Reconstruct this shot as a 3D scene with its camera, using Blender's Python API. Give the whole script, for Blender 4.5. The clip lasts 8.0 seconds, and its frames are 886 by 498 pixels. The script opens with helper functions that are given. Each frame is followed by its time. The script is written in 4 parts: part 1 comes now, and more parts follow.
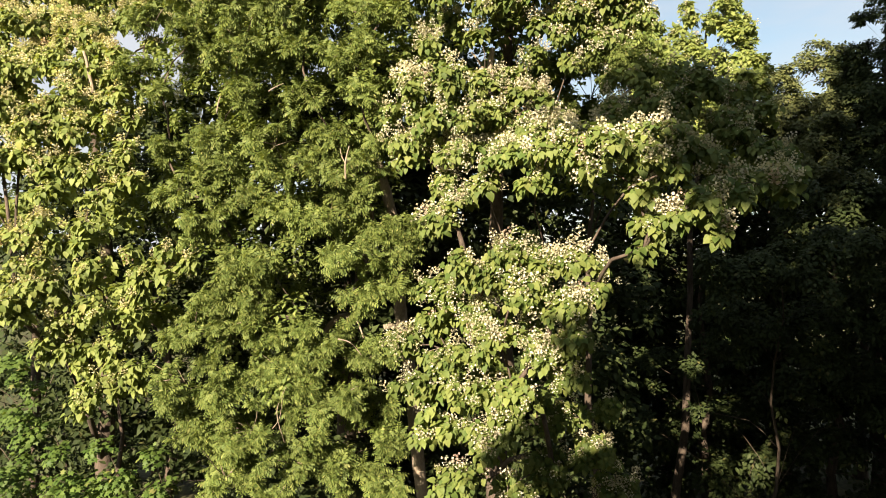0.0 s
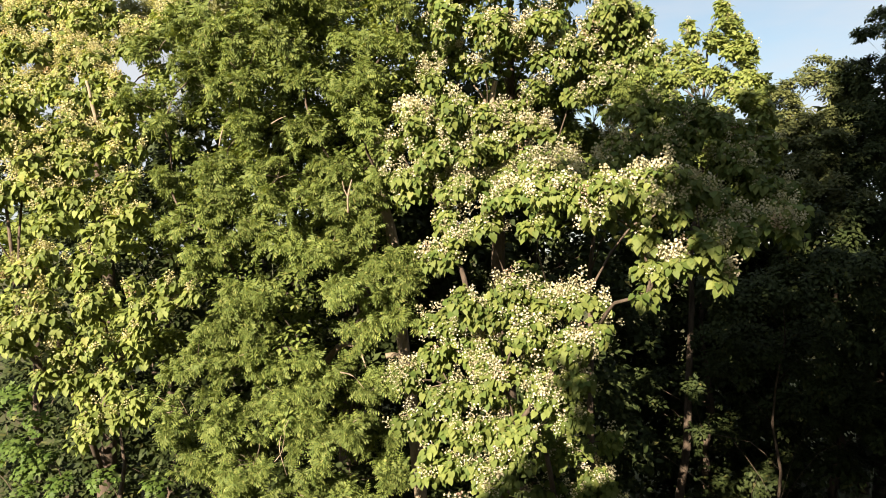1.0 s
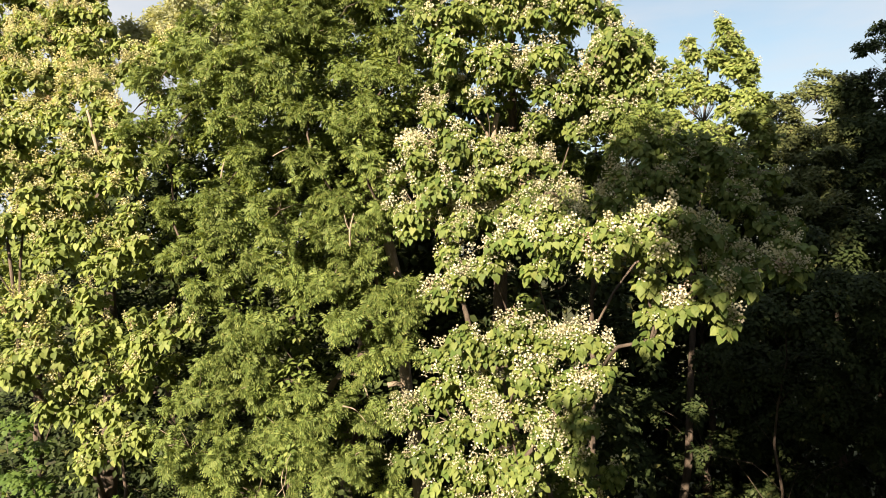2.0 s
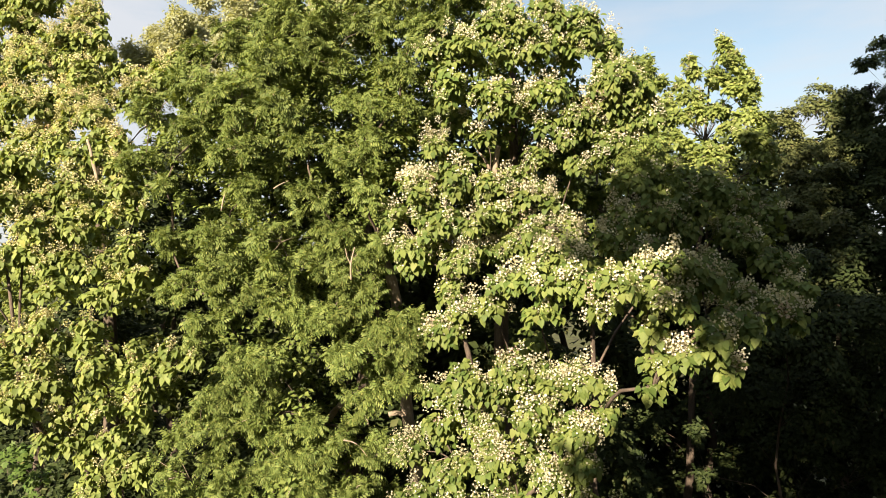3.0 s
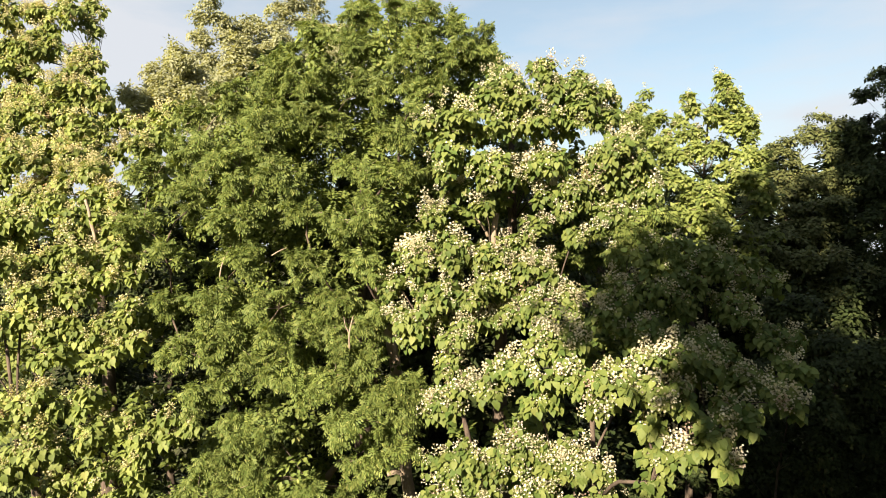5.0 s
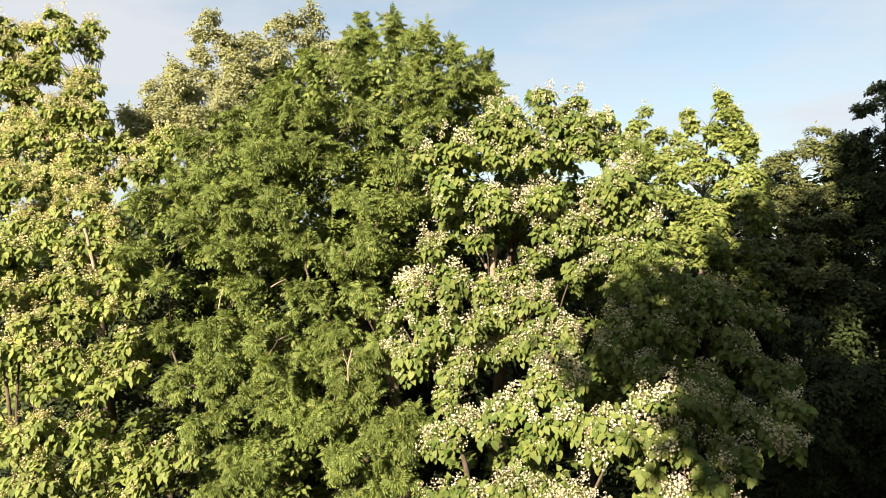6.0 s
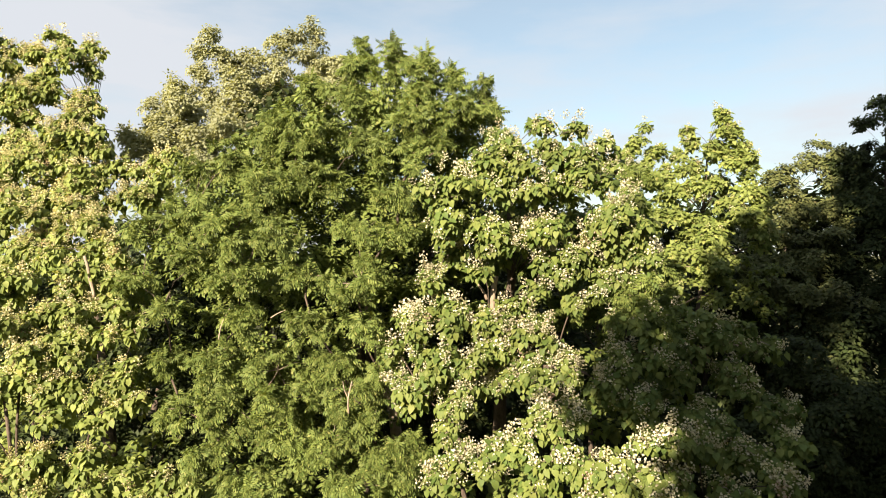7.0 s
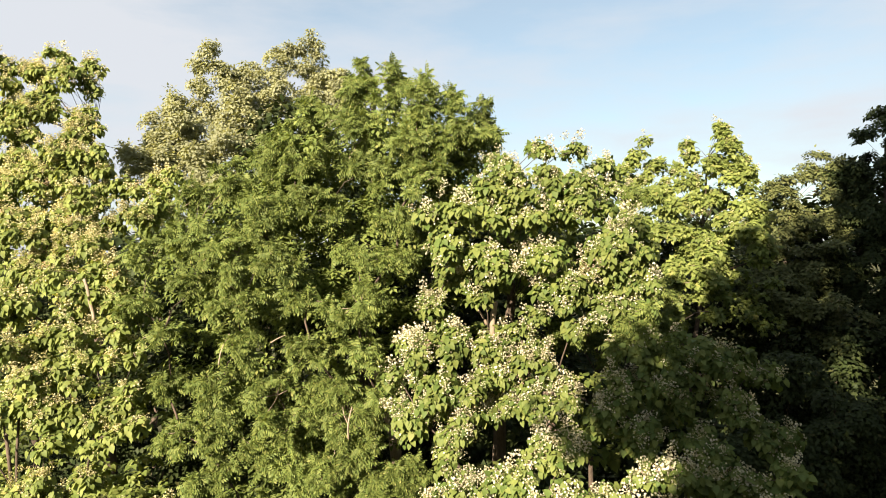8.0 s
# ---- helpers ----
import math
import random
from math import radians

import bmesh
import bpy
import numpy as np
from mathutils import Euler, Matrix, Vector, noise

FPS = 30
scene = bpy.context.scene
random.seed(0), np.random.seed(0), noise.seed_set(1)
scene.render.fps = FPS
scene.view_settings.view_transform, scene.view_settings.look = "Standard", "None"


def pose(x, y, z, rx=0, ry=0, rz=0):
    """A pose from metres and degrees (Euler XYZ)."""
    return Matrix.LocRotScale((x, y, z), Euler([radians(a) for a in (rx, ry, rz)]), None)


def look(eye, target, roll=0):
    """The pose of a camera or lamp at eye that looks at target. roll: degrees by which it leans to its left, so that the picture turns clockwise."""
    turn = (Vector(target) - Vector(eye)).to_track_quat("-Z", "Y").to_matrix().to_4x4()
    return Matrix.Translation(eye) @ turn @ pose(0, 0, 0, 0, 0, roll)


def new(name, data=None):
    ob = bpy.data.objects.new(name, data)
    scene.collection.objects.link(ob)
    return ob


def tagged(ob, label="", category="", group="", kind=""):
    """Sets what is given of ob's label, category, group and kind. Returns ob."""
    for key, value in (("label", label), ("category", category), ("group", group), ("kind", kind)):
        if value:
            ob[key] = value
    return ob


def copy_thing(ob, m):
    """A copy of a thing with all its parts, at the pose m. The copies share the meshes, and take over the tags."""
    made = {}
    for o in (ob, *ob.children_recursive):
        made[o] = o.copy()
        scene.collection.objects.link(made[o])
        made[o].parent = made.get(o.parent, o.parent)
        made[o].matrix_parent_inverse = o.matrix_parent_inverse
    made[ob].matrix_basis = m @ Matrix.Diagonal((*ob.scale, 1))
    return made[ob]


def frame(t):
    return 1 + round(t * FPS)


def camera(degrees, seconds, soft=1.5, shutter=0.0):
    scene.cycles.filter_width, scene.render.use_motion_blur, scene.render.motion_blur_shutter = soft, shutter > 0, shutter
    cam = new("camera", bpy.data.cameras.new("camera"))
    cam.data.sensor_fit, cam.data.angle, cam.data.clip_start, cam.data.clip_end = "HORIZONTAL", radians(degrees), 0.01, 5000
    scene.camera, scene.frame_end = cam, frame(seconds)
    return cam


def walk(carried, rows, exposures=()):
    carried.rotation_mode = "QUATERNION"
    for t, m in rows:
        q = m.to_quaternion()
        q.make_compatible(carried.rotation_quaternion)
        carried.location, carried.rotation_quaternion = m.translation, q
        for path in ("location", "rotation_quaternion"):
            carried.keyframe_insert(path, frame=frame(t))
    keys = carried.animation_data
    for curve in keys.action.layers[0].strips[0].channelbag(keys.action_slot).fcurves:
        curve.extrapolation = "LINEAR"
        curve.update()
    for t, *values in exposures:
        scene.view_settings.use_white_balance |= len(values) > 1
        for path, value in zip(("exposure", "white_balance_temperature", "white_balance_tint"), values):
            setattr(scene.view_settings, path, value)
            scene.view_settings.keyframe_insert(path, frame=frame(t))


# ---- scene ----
# ------------------------------------------------------------ camera
cam = camera(70.0, 8.0, soft=0.6)
PATH = [   # seconds, eye, a point it looks at, roll
    (0.0, (0.043, 0.012, 10.199), (0.038, 2.012, 10.200), 0.0),
    (0.5, (0.036, 0.004, 10.465), (0.030, 2.004, 10.468), 0.0),
    (1.0, (0.008, 0.000, 10.761), (0.002, 2.000, 10.765), 0.0),
    (1.5, (-0.018, 0.005, 11.056), (-0.023, 2.005, 11.060), -0.05),
    (3.0, (-0.062, 0.050, 11.903), (-0.066, 2.050, 11.910), -0.1),
    (3.5, (-0.061, 0.053, 12.204), (-0.064, 2.053, 12.212), -0.1),
    (4.0, (-0.058, 0.051, 12.511), (-0.061, 2.051, 12.518), -0.1),
    (4.5, (-0.056, 0.052, 12.809), (-0.058, 2.052, 12.815), -0.1),
    (6.0, (-0.032, 0.053, 13.667), (-0.033, 2.053, 13.672), -0.1),
    (6.5, (-0.031, 0.053, 13.940), (-0.032, 2.053, 13.945), -0.1),
    (7.0, (-0.031, 0.054, 14.217), (-0.032, 2.054, 14.221), -0.1),
    (7.5, (-0.030, 0.049, 14.470), (-0.030, 2.049, 14.474), -0.1),
    (8.0, (-0.030, 0.043, 14.655), (-0.030, 2.043, 14.660), -0.15),
]
EXPOSURE = 1.88
walk(cam, [(t, look(eye, target, roll)) for t, eye, target, roll in PATH])
scene.view_settings.exposure = EXPOSURE

# ------------------------------------------------------------ sun and sky
SUN_HEIGHT, SUN_HEADING = 25.0, 28.0   # degrees up; degrees right of straight ahead that its light travels


def make_sky():
    world = bpy.data.worlds.new("sky")
    world.use_nodes = True
    scene.world = world
    nt = world.node_tree
    nt.nodes.clear()
    out = nt.nodes.new("ShaderNodeOutputWorld")
    back = nt.nodes.new("ShaderNodeBackground")
    back.inputs["Strength"].default_value = 0.043
    sky = nt.nodes.new("ShaderNodeTexSky")
    sky.sky_type, sky.sun_disc = "NISHITA", False
    sky.sun_elevation, sky.sun_rotation = radians(SUN_HEIGHT), radians(180 + SUN_HEADING)
    sky.air_density, sky.dust_density, sky.ozone_density = 1.0, 0.6, 0.5
    coord = nt.nodes.new("ShaderNodeTexCoord")
    stretch = nt.nodes.new("ShaderNodeMapping")
    stretch.inputs["Scale"].default_value = (1.2, 1.2, 4.5)
    stretch.inputs["Rotation"].default_value = (0.0, 0.12, 0.5)
    cloud = nt.nodes.new("ShaderNodeTexNoise")
    cloud.inputs["Scale"].default_value, cloud.inputs["Detail"].default_value, cloud.inputs["Roughness"].default_value = 2.2, 7.0, 0.55
    ramp = nt.nodes.new("ShaderNodeValToRGB")
    ramp.color_ramp.elements[0].position, ramp.color_ramp.elements[1].position = 0.42, 0.76
    ramp.color_ramp.elements[0].color, ramp.color_ramp.elements[1].color = (0.36, 0.36, 0.36, 1), (0.95, 0.95, 0.95, 1)
    mix = nt.nodes.new("ShaderNodeMix")
    mix.data_type = "RGBA"
    mix.inputs["B"].default_value = (4.95, 5.1, 5.4, 1)
    link = nt.links.new
    link(coord.outputs["Generated"], stretch.inputs["Vector"])
    link(stretch.outputs["Vector"], cloud.inputs["Vector"])
    # the veil thins to a blue lane ahead and thickens to both sides of it
    axis = nt.nodes.new("ShaderNodeSeparateXYZ")
    link(coord.outputs["Generated"], axis.inputs[0])
    lane = nt.nodes.new("ShaderNodeMath")
    lane.operation = "SUBTRACT"
    lane.inputs[1].default_value = 0.17
    link(axis.outputs["X"], lane.inputs[0])
    wide = nt.nodes.new("ShaderNodeMath")
    wide.operation = "ABSOLUTE"
    link(lane.outputs[0], wide.inputs[0])
    veil = nt.nodes.new("ShaderNodeMath")
    veil.operation, veil.use_clamp = "MULTIPLY_ADD", True
    veil.inputs[1].default_value = 0.42
    link(wide.outputs[0], veil.inputs[0])
    link(cloud.outputs["Fac"], veil.inputs[2])
    link(veil.outputs[0], ramp.inputs["Fac"])
    link(ramp.outputs["Color"], mix.inputs["Factor"])
    tint = nt.nodes.new("ShaderNodeMix")
    tint.data_type, tint.blend_type = "RGBA", "MULTIPLY"
    tint.inputs["Factor"].default_value = 1.0
    tint.inputs["B"].default_value = (1.06, 1.17, 1.08, 1)
    link(sky.outputs["Color"], tint.inputs["A"])
    link(tint.outputs["Result"], mix.inputs["A"])
    link(mix.outputs["Result"], back.inputs["Color"])
    link(back.outputs["Background"], out.inputs["Surface"])


make_sky()
sun = new("sun", bpy.data.lights.new("sun", "SUN"))
sun.data.energy, sun.data.angle, sun.data.color = 5.0, radians(0.5), (1.0, 0.84, 0.61)
heading = radians(SUN_HEADING)
SUNWARD = Vector((-math.sin(heading) * math.cos(radians(SUN_HEIGHT)), -math.cos(heading) * math.cos(radians(SUN_HEIGHT)), math.sin(radians(SUN_HEIGHT))))
sun.matrix_world = look(SUNWARD * 60, (0, 0, 0))

# ------------------------------------------------------------ materials


def base_material(name):
    mat = bpy.data.materials.new(name)
    mat.use_nodes = True
    nt = mat.node_tree
    return mat, nt, nt.nodes["Principled BSDF"], nt.nodes["Material Output"]


def leaf_material(name, dark, light, old, see=0.3, rough=0.55, gloss=0.2):
    """A leaf: its green varies from leaf to leaf and from branch to branch, veins as fine relief, and light shines through."""
    mat, nt, bsdf, out = base_material(name)
    link = nt.links.new
    geo = nt.nodes.new("ShaderNodeNewGeometry")
    info = nt.nodes.new("ShaderNodeObjectInfo")
    add = nt.nodes.new("ShaderNodeMath")
    add.operation = "ADD"
    link(geo.outputs["Random Per Island"], add.inputs[0])
    link(info.outputs["Random"], add.inputs[1])
    fract = nt.nodes.new("ShaderNodeMath")
    fract.operation = "FRACT"
    link(add.outputs[0], fract.inputs[0])
    ramp = nt.nodes.new("ShaderNodeValToRGB")
    ramp.color_ramp.elements[0].color, ramp.color_ramp.elements[1].color = (*dark, 1), (*light, 1)
    ramp.color_ramp.elements[1].position = 0.96
    tip = ramp.color_ramp.elements.new(0.995)
    tip.color = (*old, 1)
    link(fract.outputs[0], ramp.inputs["Fac"])
    coord = nt.nodes.new("ShaderNodeTexCoord")
    big = nt.nodes.new("ShaderNodeTexNoise")
    big.inputs["Scale"].default_value, big.inputs["Detail"].default_value, big.inputs["Roughness"].default_value = 0.9, 4.0, 0.72
    link(geo.outputs["Position"], big.inputs["Vector"])
    fine = nt.nodes.new("ShaderNodeTexNoise")
    fine.inputs["Scale"].default_value, fine.inputs["Detail"].default_value = 45.0, 3.0
    link(geo.outputs["Position"], fine.inputs["Vector"])
    mul = nt.nodes.new("ShaderNodeMath")
    mul.operation = "MULTIPLY_ADD"
    mul.inputs[1].default_value, mul.inputs[2].default_value = 1.5, 0.22
    link(big.outputs["Fac"], mul.inputs[0])
    both = nt.nodes.new("ShaderNodeMath")
    both.operation = "MULTIPLY_ADD"
    both.inputs[1].default_value = 0.3
    link(fine.outputs["Fac"], both.inputs[0])
    link(mul.outputs[0], both.inputs[2])
    tone = nt.nodes.new("ShaderNodeVectorMath")
    tone.operation = "SCALE"
    link(ramp.outputs["Color"], tone.inputs[0])
    link(both.outputs[0], tone.inputs["Scale"])
    link(tone.outputs["Vector"], bsdf.inputs["Base Color"])
    bsdf.inputs["Roughness"].default_value = rough
    bsdf.inputs["Specular IOR Level"].default_value = gloss
    bump = nt.nodes.new("ShaderNodeBump")
    bump.inputs["Strength"].default_value, bump.inputs["Distance"].default_value = 0.35, 0.01
    link(fine.outputs["Fac"], bump.inputs["Height"])
    link(bump.outputs["Normal"], bsdf.inputs["Normal"])
    thin = nt.nodes.new("ShaderNodeBsdfTranslucent")
    warm = nt.nodes.new("ShaderNodeVectorMath")
    warm.operation = "MULTIPLY"
    warm.inputs[1].default_value = (1.45, 1.35, 0.6)
    link(tone.outputs["Vector"], warm.inputs[0])
    link(warm.outputs["Vector"], thin.inputs["Color"])
    mix = nt.nodes.new("ShaderNodeMixShader")
    mix.inputs["Fac"].default_value = see
    link(bsdf.outputs["BSDF"], mix.inputs[1])
    link(thin.outputs["BSDF"], mix.inputs[2])
    link(mix.outputs["Shader"], out.inputs["Surface"])
    return mat


def rough_material(name, dark, light, scale, stretch=(1, 1, 1), bump_depth=0.02, rough=0.9):
    """Bark, soil: two scales of mottling and relief."""
    mat, nt, bsdf, out = base_material(name)
    link = nt.links.new
    coord = nt.nodes.new("ShaderNodeTexCoord")
    place = nt.nodes.new("ShaderNodeMapping")
    place.inputs["Scale"].default_value = stretch
    link(coord.outputs["Object"], place.inputs["Vector"])
    wide = nt.nodes.new("ShaderNodeTexNoise")
    wide.inputs["Scale"].default_value, wide.inputs["Detail"].default_value = scale, 5.0
    fine = nt.nodes.new("ShaderNodeTexNoise")
    fine.inputs["Scale"].default_value, fine.inputs["Detail"].default_value = scale * 9, 4.0
    link(place.outputs["Vector"], wide.inputs["Vector"])
    link(place.outputs["Vector"], fine.inputs["Vector"])
    blend = nt.nodes.new("ShaderNodeMath")
    blend.operation = "MULTIPLY_ADD"
    blend.inputs[1].default_value = 0.45
    link(fine.outputs["Fac"], blend.inputs[0])
    half = nt.nodes.new("ShaderNodeMath")
    half.operation = "MULTIPLY"
    half.inputs[1].default_value = 0.55
    link(wide.outputs["Fac"], half.inputs[0])
    link(half.outputs[0], blend.inputs[2])
    ramp = nt.nodes.new("ShaderNodeValToRGB")
    ramp.color_ramp.elements[0].position, ramp.color_ramp.elements[1].position = 0.35, 0.65
    ramp.color_ramp.elements[0].color, ramp.color_ramp.elements[1].color = (*dark, 1), (*light, 1)
    link(blend.outputs[0], ramp.inputs["Fac"])
    link(ramp.outputs["Color"], bsdf.inputs["Base Color"])
    bsdf.inputs["Roughness"].default_value = rough
    bsdf.inputs["Specular IOR Level"].default_value = 0.2
    bump = nt.nodes.new("ShaderNodeBump")
    bump.inputs["Strength"].default_value, bump.inputs["Distance"].default_value = 0.8, bump_depth
    link(blend.outputs[0], bump.inputs["Height"])
    link(bump.outputs["Normal"], bsdf.inputs["Normal"])
    return mat


CATALPA_LEAF = leaf_material("catalpa leaf", (0.061, 0.096, 0.022), (0.143, 0.168, 0.046), (0.15, 0.165, 0.05), 0.28, 0.58, 0.2)
PINNATE_LEAF = leaf_material("pinnate leaflet", (0.077, 0.113, 0.028), (0.150, 0.180, 0.048), (0.2, 0.21, 0.07), 0.26, 0.58, 0.2)
PALE_LEAF = leaf_material("pale round leaf", (0.19, 0.205, 0.125), (0.30, 0.31, 0.205), (0.32, 0.32, 0.22), 0.42, 0.65)
# near-black: the deep shade of the wood is put into this leaf colour
SHADE_LEAF = leaf_material("shade-darkened oval leaf", (0.022, 0.034, 0.012), (0.042, 0.055, 0.018), (0.07, 0.07, 0.025), 0.12, 0.6, 0.15)
YELLOW_LEAF = leaf_material("yellow-green catalpa leaf", (0.087, 0.120, 0.029), (0.198, 0.230, 0.067), (0.22, 0.22, 0.07), 0.31)
OAK_LEAF = leaf_material("dull green oak leaf", (0.062, 0.076, 0.028), (0.118, 0.128, 0.048), (0.12, 0.11, 0.05), 0.12, 0.6, 0.15)
BUSH_LEAF = leaf_material("lobed bush leaf", (0.050, 0.090, 0.019), (0.094, 0.138, 0.031), (0.15, 0.15, 0.05), 0.28)
BLOSSOM = leaf_material("white blossom", (0.40, 0.37, 0.25), (0.62, 0.59, 0.50), (0.40, 0.29, 0.25), 0.3, 0.6, 0.2)
CREAM_BLOSSOM = leaf_material("cream blossom", (0.36, 0.34, 0.17), (0.58, 0.54, 0.38), (0.42, 0.32, 0.22), 0.3, 0.6, 0.2)
BARK = rough_material("grey brown bark", (0.045, 0.034, 0.027), (0.13, 0.10, 0.08), 2.0, (5, 5, 1), 0.03)
PALE_BARK = rough_material("pale bark", (0.17, 0.13, 0.095), (0.33, 0.27, 0.21), 2.0, (4, 4, 1), 0.02)
SOIL = rough_material("leaf litter and grass", (0.035, 0.03, 0.018), (0.09, 0.10, 0.035), 0.7, (1, 1, 1), 0.05, 1.0)

# ------------------------------------------------------------ mesh helpers


def mesh_of(name, verts, faces, material, smooth=True):
    me = bpy.data.meshes.new(name)
    me.from_pydata(verts, [], faces)
    me.materials.append(material)
    if smooth:
        me.polygons.foreach_set("use_smooth", [True] * len(me.polygons))
    me.update()
    return me


def spread(name, template, places, material):
    """One mesh of many copies of a template (verts, triangles) at an array of 4 x 4 places."""
    verts, tris = template
    n, k = len(places), len(verts)
    pts = np.einsum("nij,kj->nki", places[:, :3, :3], verts) + places[:, None, :3, 3]
    idx = (tris[None] + (np.arange(n) * k)[:, None, None]).reshape(-1)
    me = bpy.data.meshes.new(name)
    me.vertices.add(n * k)
    me.vertices.foreach_set("co", pts.reshape(-1).astype(np.float32))
    m = len(idx) // 3
    me.loops.add(m * 3)
    me.loops.foreach_set("vertex_index", idx.astype(np.int32))
    me.polygons.add(m)
    me.polygons.foreach_set("loop_start", np.arange(0, m * 3, 3, dtype=np.int32))
    me.polygons.foreach_set("use_smooth", np.ones(m, dtype=bool))
    me.materials.append(material)
    me.update(calc_edges=True)
    return me


def child(name, me, parent, label="", kind=""):
    ob = new(name, me)
    ob.parent = parent
    return tagged(ob, label, kind=kind)


def unit(v):
    return v / np.maximum(np.linalg.norm(v, axis=-1, keepdims=True), 1e-6)


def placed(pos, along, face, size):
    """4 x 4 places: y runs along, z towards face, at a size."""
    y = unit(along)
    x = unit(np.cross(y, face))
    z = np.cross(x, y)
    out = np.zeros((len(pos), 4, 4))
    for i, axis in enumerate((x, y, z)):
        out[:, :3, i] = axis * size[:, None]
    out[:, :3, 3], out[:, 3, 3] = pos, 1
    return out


def joined(pieces):
    verts, tris, k = [], [], 0
    for v, f in pieces:
        verts.append(v)
        tris.append(f + k)
        k += len(v)
    return np.concatenate(verts), np.concatenate(tris)


def moved(piece, m):
    v, f = piece
    r = np.array(m.to_3x3())
    return v @ r.T + np.array(m.translation), f


def heart_leaf(rows, fold, droop):
    """A heart-shaped blade: rows of a place on the midrib, the edge beside it and the half-width; cupped along the midrib."""
    verts, tris = [], []
    for mid, edge, w in rows:
        verts += [(-w, edge, fold * w - droop * edge * edge), (0, mid, -droop * mid * mid), (w, edge, fold * w - droop * edge * edge)]
    for i in range(len(rows) - 1):
        a, b = 3 * i, 3 * i + 3
        for s in (0, 1):
            tris += [(a + s, a + s + 1, b + s + 1), (a + s, b + s + 1, b + s)]
    return np.array(verts, float), np.array(tris)


# heart-shaped blade with a drawn-out tip and a stalk
CATALPA_BLADE = joined([
    heart_leaf([(0.05, -0.10, 0.13), (0.10, -0.04, 0.31), (0.24, 0.14, 0.43), (0.48, 0.44, 0.40), (0.72, 0.70, 0.23), (0.88, 0.87, 0.08), (1.0, 1.0, 0.004)], 0.2, 0.2),
    (np.array([(-0.012, -0.5, 0.1), (0.012, -0.5, 0.1), (0.0, 0.08, 0.0)]), np.array([(0, 1, 2)]))])
# the same blade with fewer faces, for the crowns' mass
FAR_BLADE = heart_leaf([(0.03, -0.07, 0.28), (0.36, 0.32, 0.43), (1.0, 1.0, 0.004)], 0.22, 0.22)
MASS_BLADE = heart_leaf([(0.06, -0.08, 0.22), (0.26, 0.20, 0.43), (0.60, 0.58, 0.32), (1.0, 1.0, 0.004)], 0.22, 0.22)


def pinnate_leaf(pairs=4, droop=46):
    """A feather of leaflets that hang to both sides of an arching stalk."""
    pieces = [(np.array([(-0.008, -0.15, 0.0), (0.008, -0.15, 0.0), (0.006, 0.5, -0.05), (0.0, 0.95, -0.2)]),
               np.array([(0, 1, 2), (0, 2, 3)]))]
    blade = np.array([(0, 0, 0), (-0.21, 0.48, 0.03), (0.21, 0.48, 0.03), (0, 1.0, -0.08)]), np.array([(0, 3, 1), (0, 2, 3)])
    for i in range(pairs):
        y = 0.08 + 0.86 * i / pairs
        size = 0.4 * (0.78 + 0.4 * math.sin(math.pi * (i + 0.8) / (pairs + 0.6)))
        for s in (-1, 1):
            hang = radians(droop + 6 * math.sin(7.0 * i + s))
            way = Vector((s * math.cos(hang), 0.3 + 0.06 * i, -math.sin(hang))).normalized()
            across = (Vector((0, 1, 0)) - way * way.y).normalized() * s
            m = Matrix((across, way, across.cross(way))).transposed().to_4x4()
            pieces.append(moved(blade, Matrix.Translation((0, y, -0.21 * y * y)) @ m @ Matrix.Scale(size, 4)))
    pieces.append(moved(blade, Matrix.Translation((0, 0.93, -0.19)) @ pose(0, 0, 0, -34) @ Matrix.Scale(0.3, 4)))
    return joined(pieces)


PINNATE = pinnate_leaf()
PLAIN = (np.array([(0, 0, 0), (-0.3, 0.45, 0.06), (0.3, 0.45, 0.06), (0, 1.0, -0.1)]), np.array([(0, 3, 1), (0, 2, 3)]))
# five-lobed blade, as a fan round its heart
LOBED = (np.array([(0, 0.4, 0.05), (0, 0, 0), (-0.42, 0.06, 0.0), (-0.24, 0.3, 0.03), (-0.5, 0.58, -0.06), (-0.18, 0.62, 0.0), (0, 1.0, -0.14),
                   (0.18, 0.62, 0.0), (0.5, 0.58, -0.06), (0.24, 0.3, 0.03), (0.42, 0.06, 0.0)]),
         np.array([(0, i, i % 10 + 1) for i in range(1, 11)]))


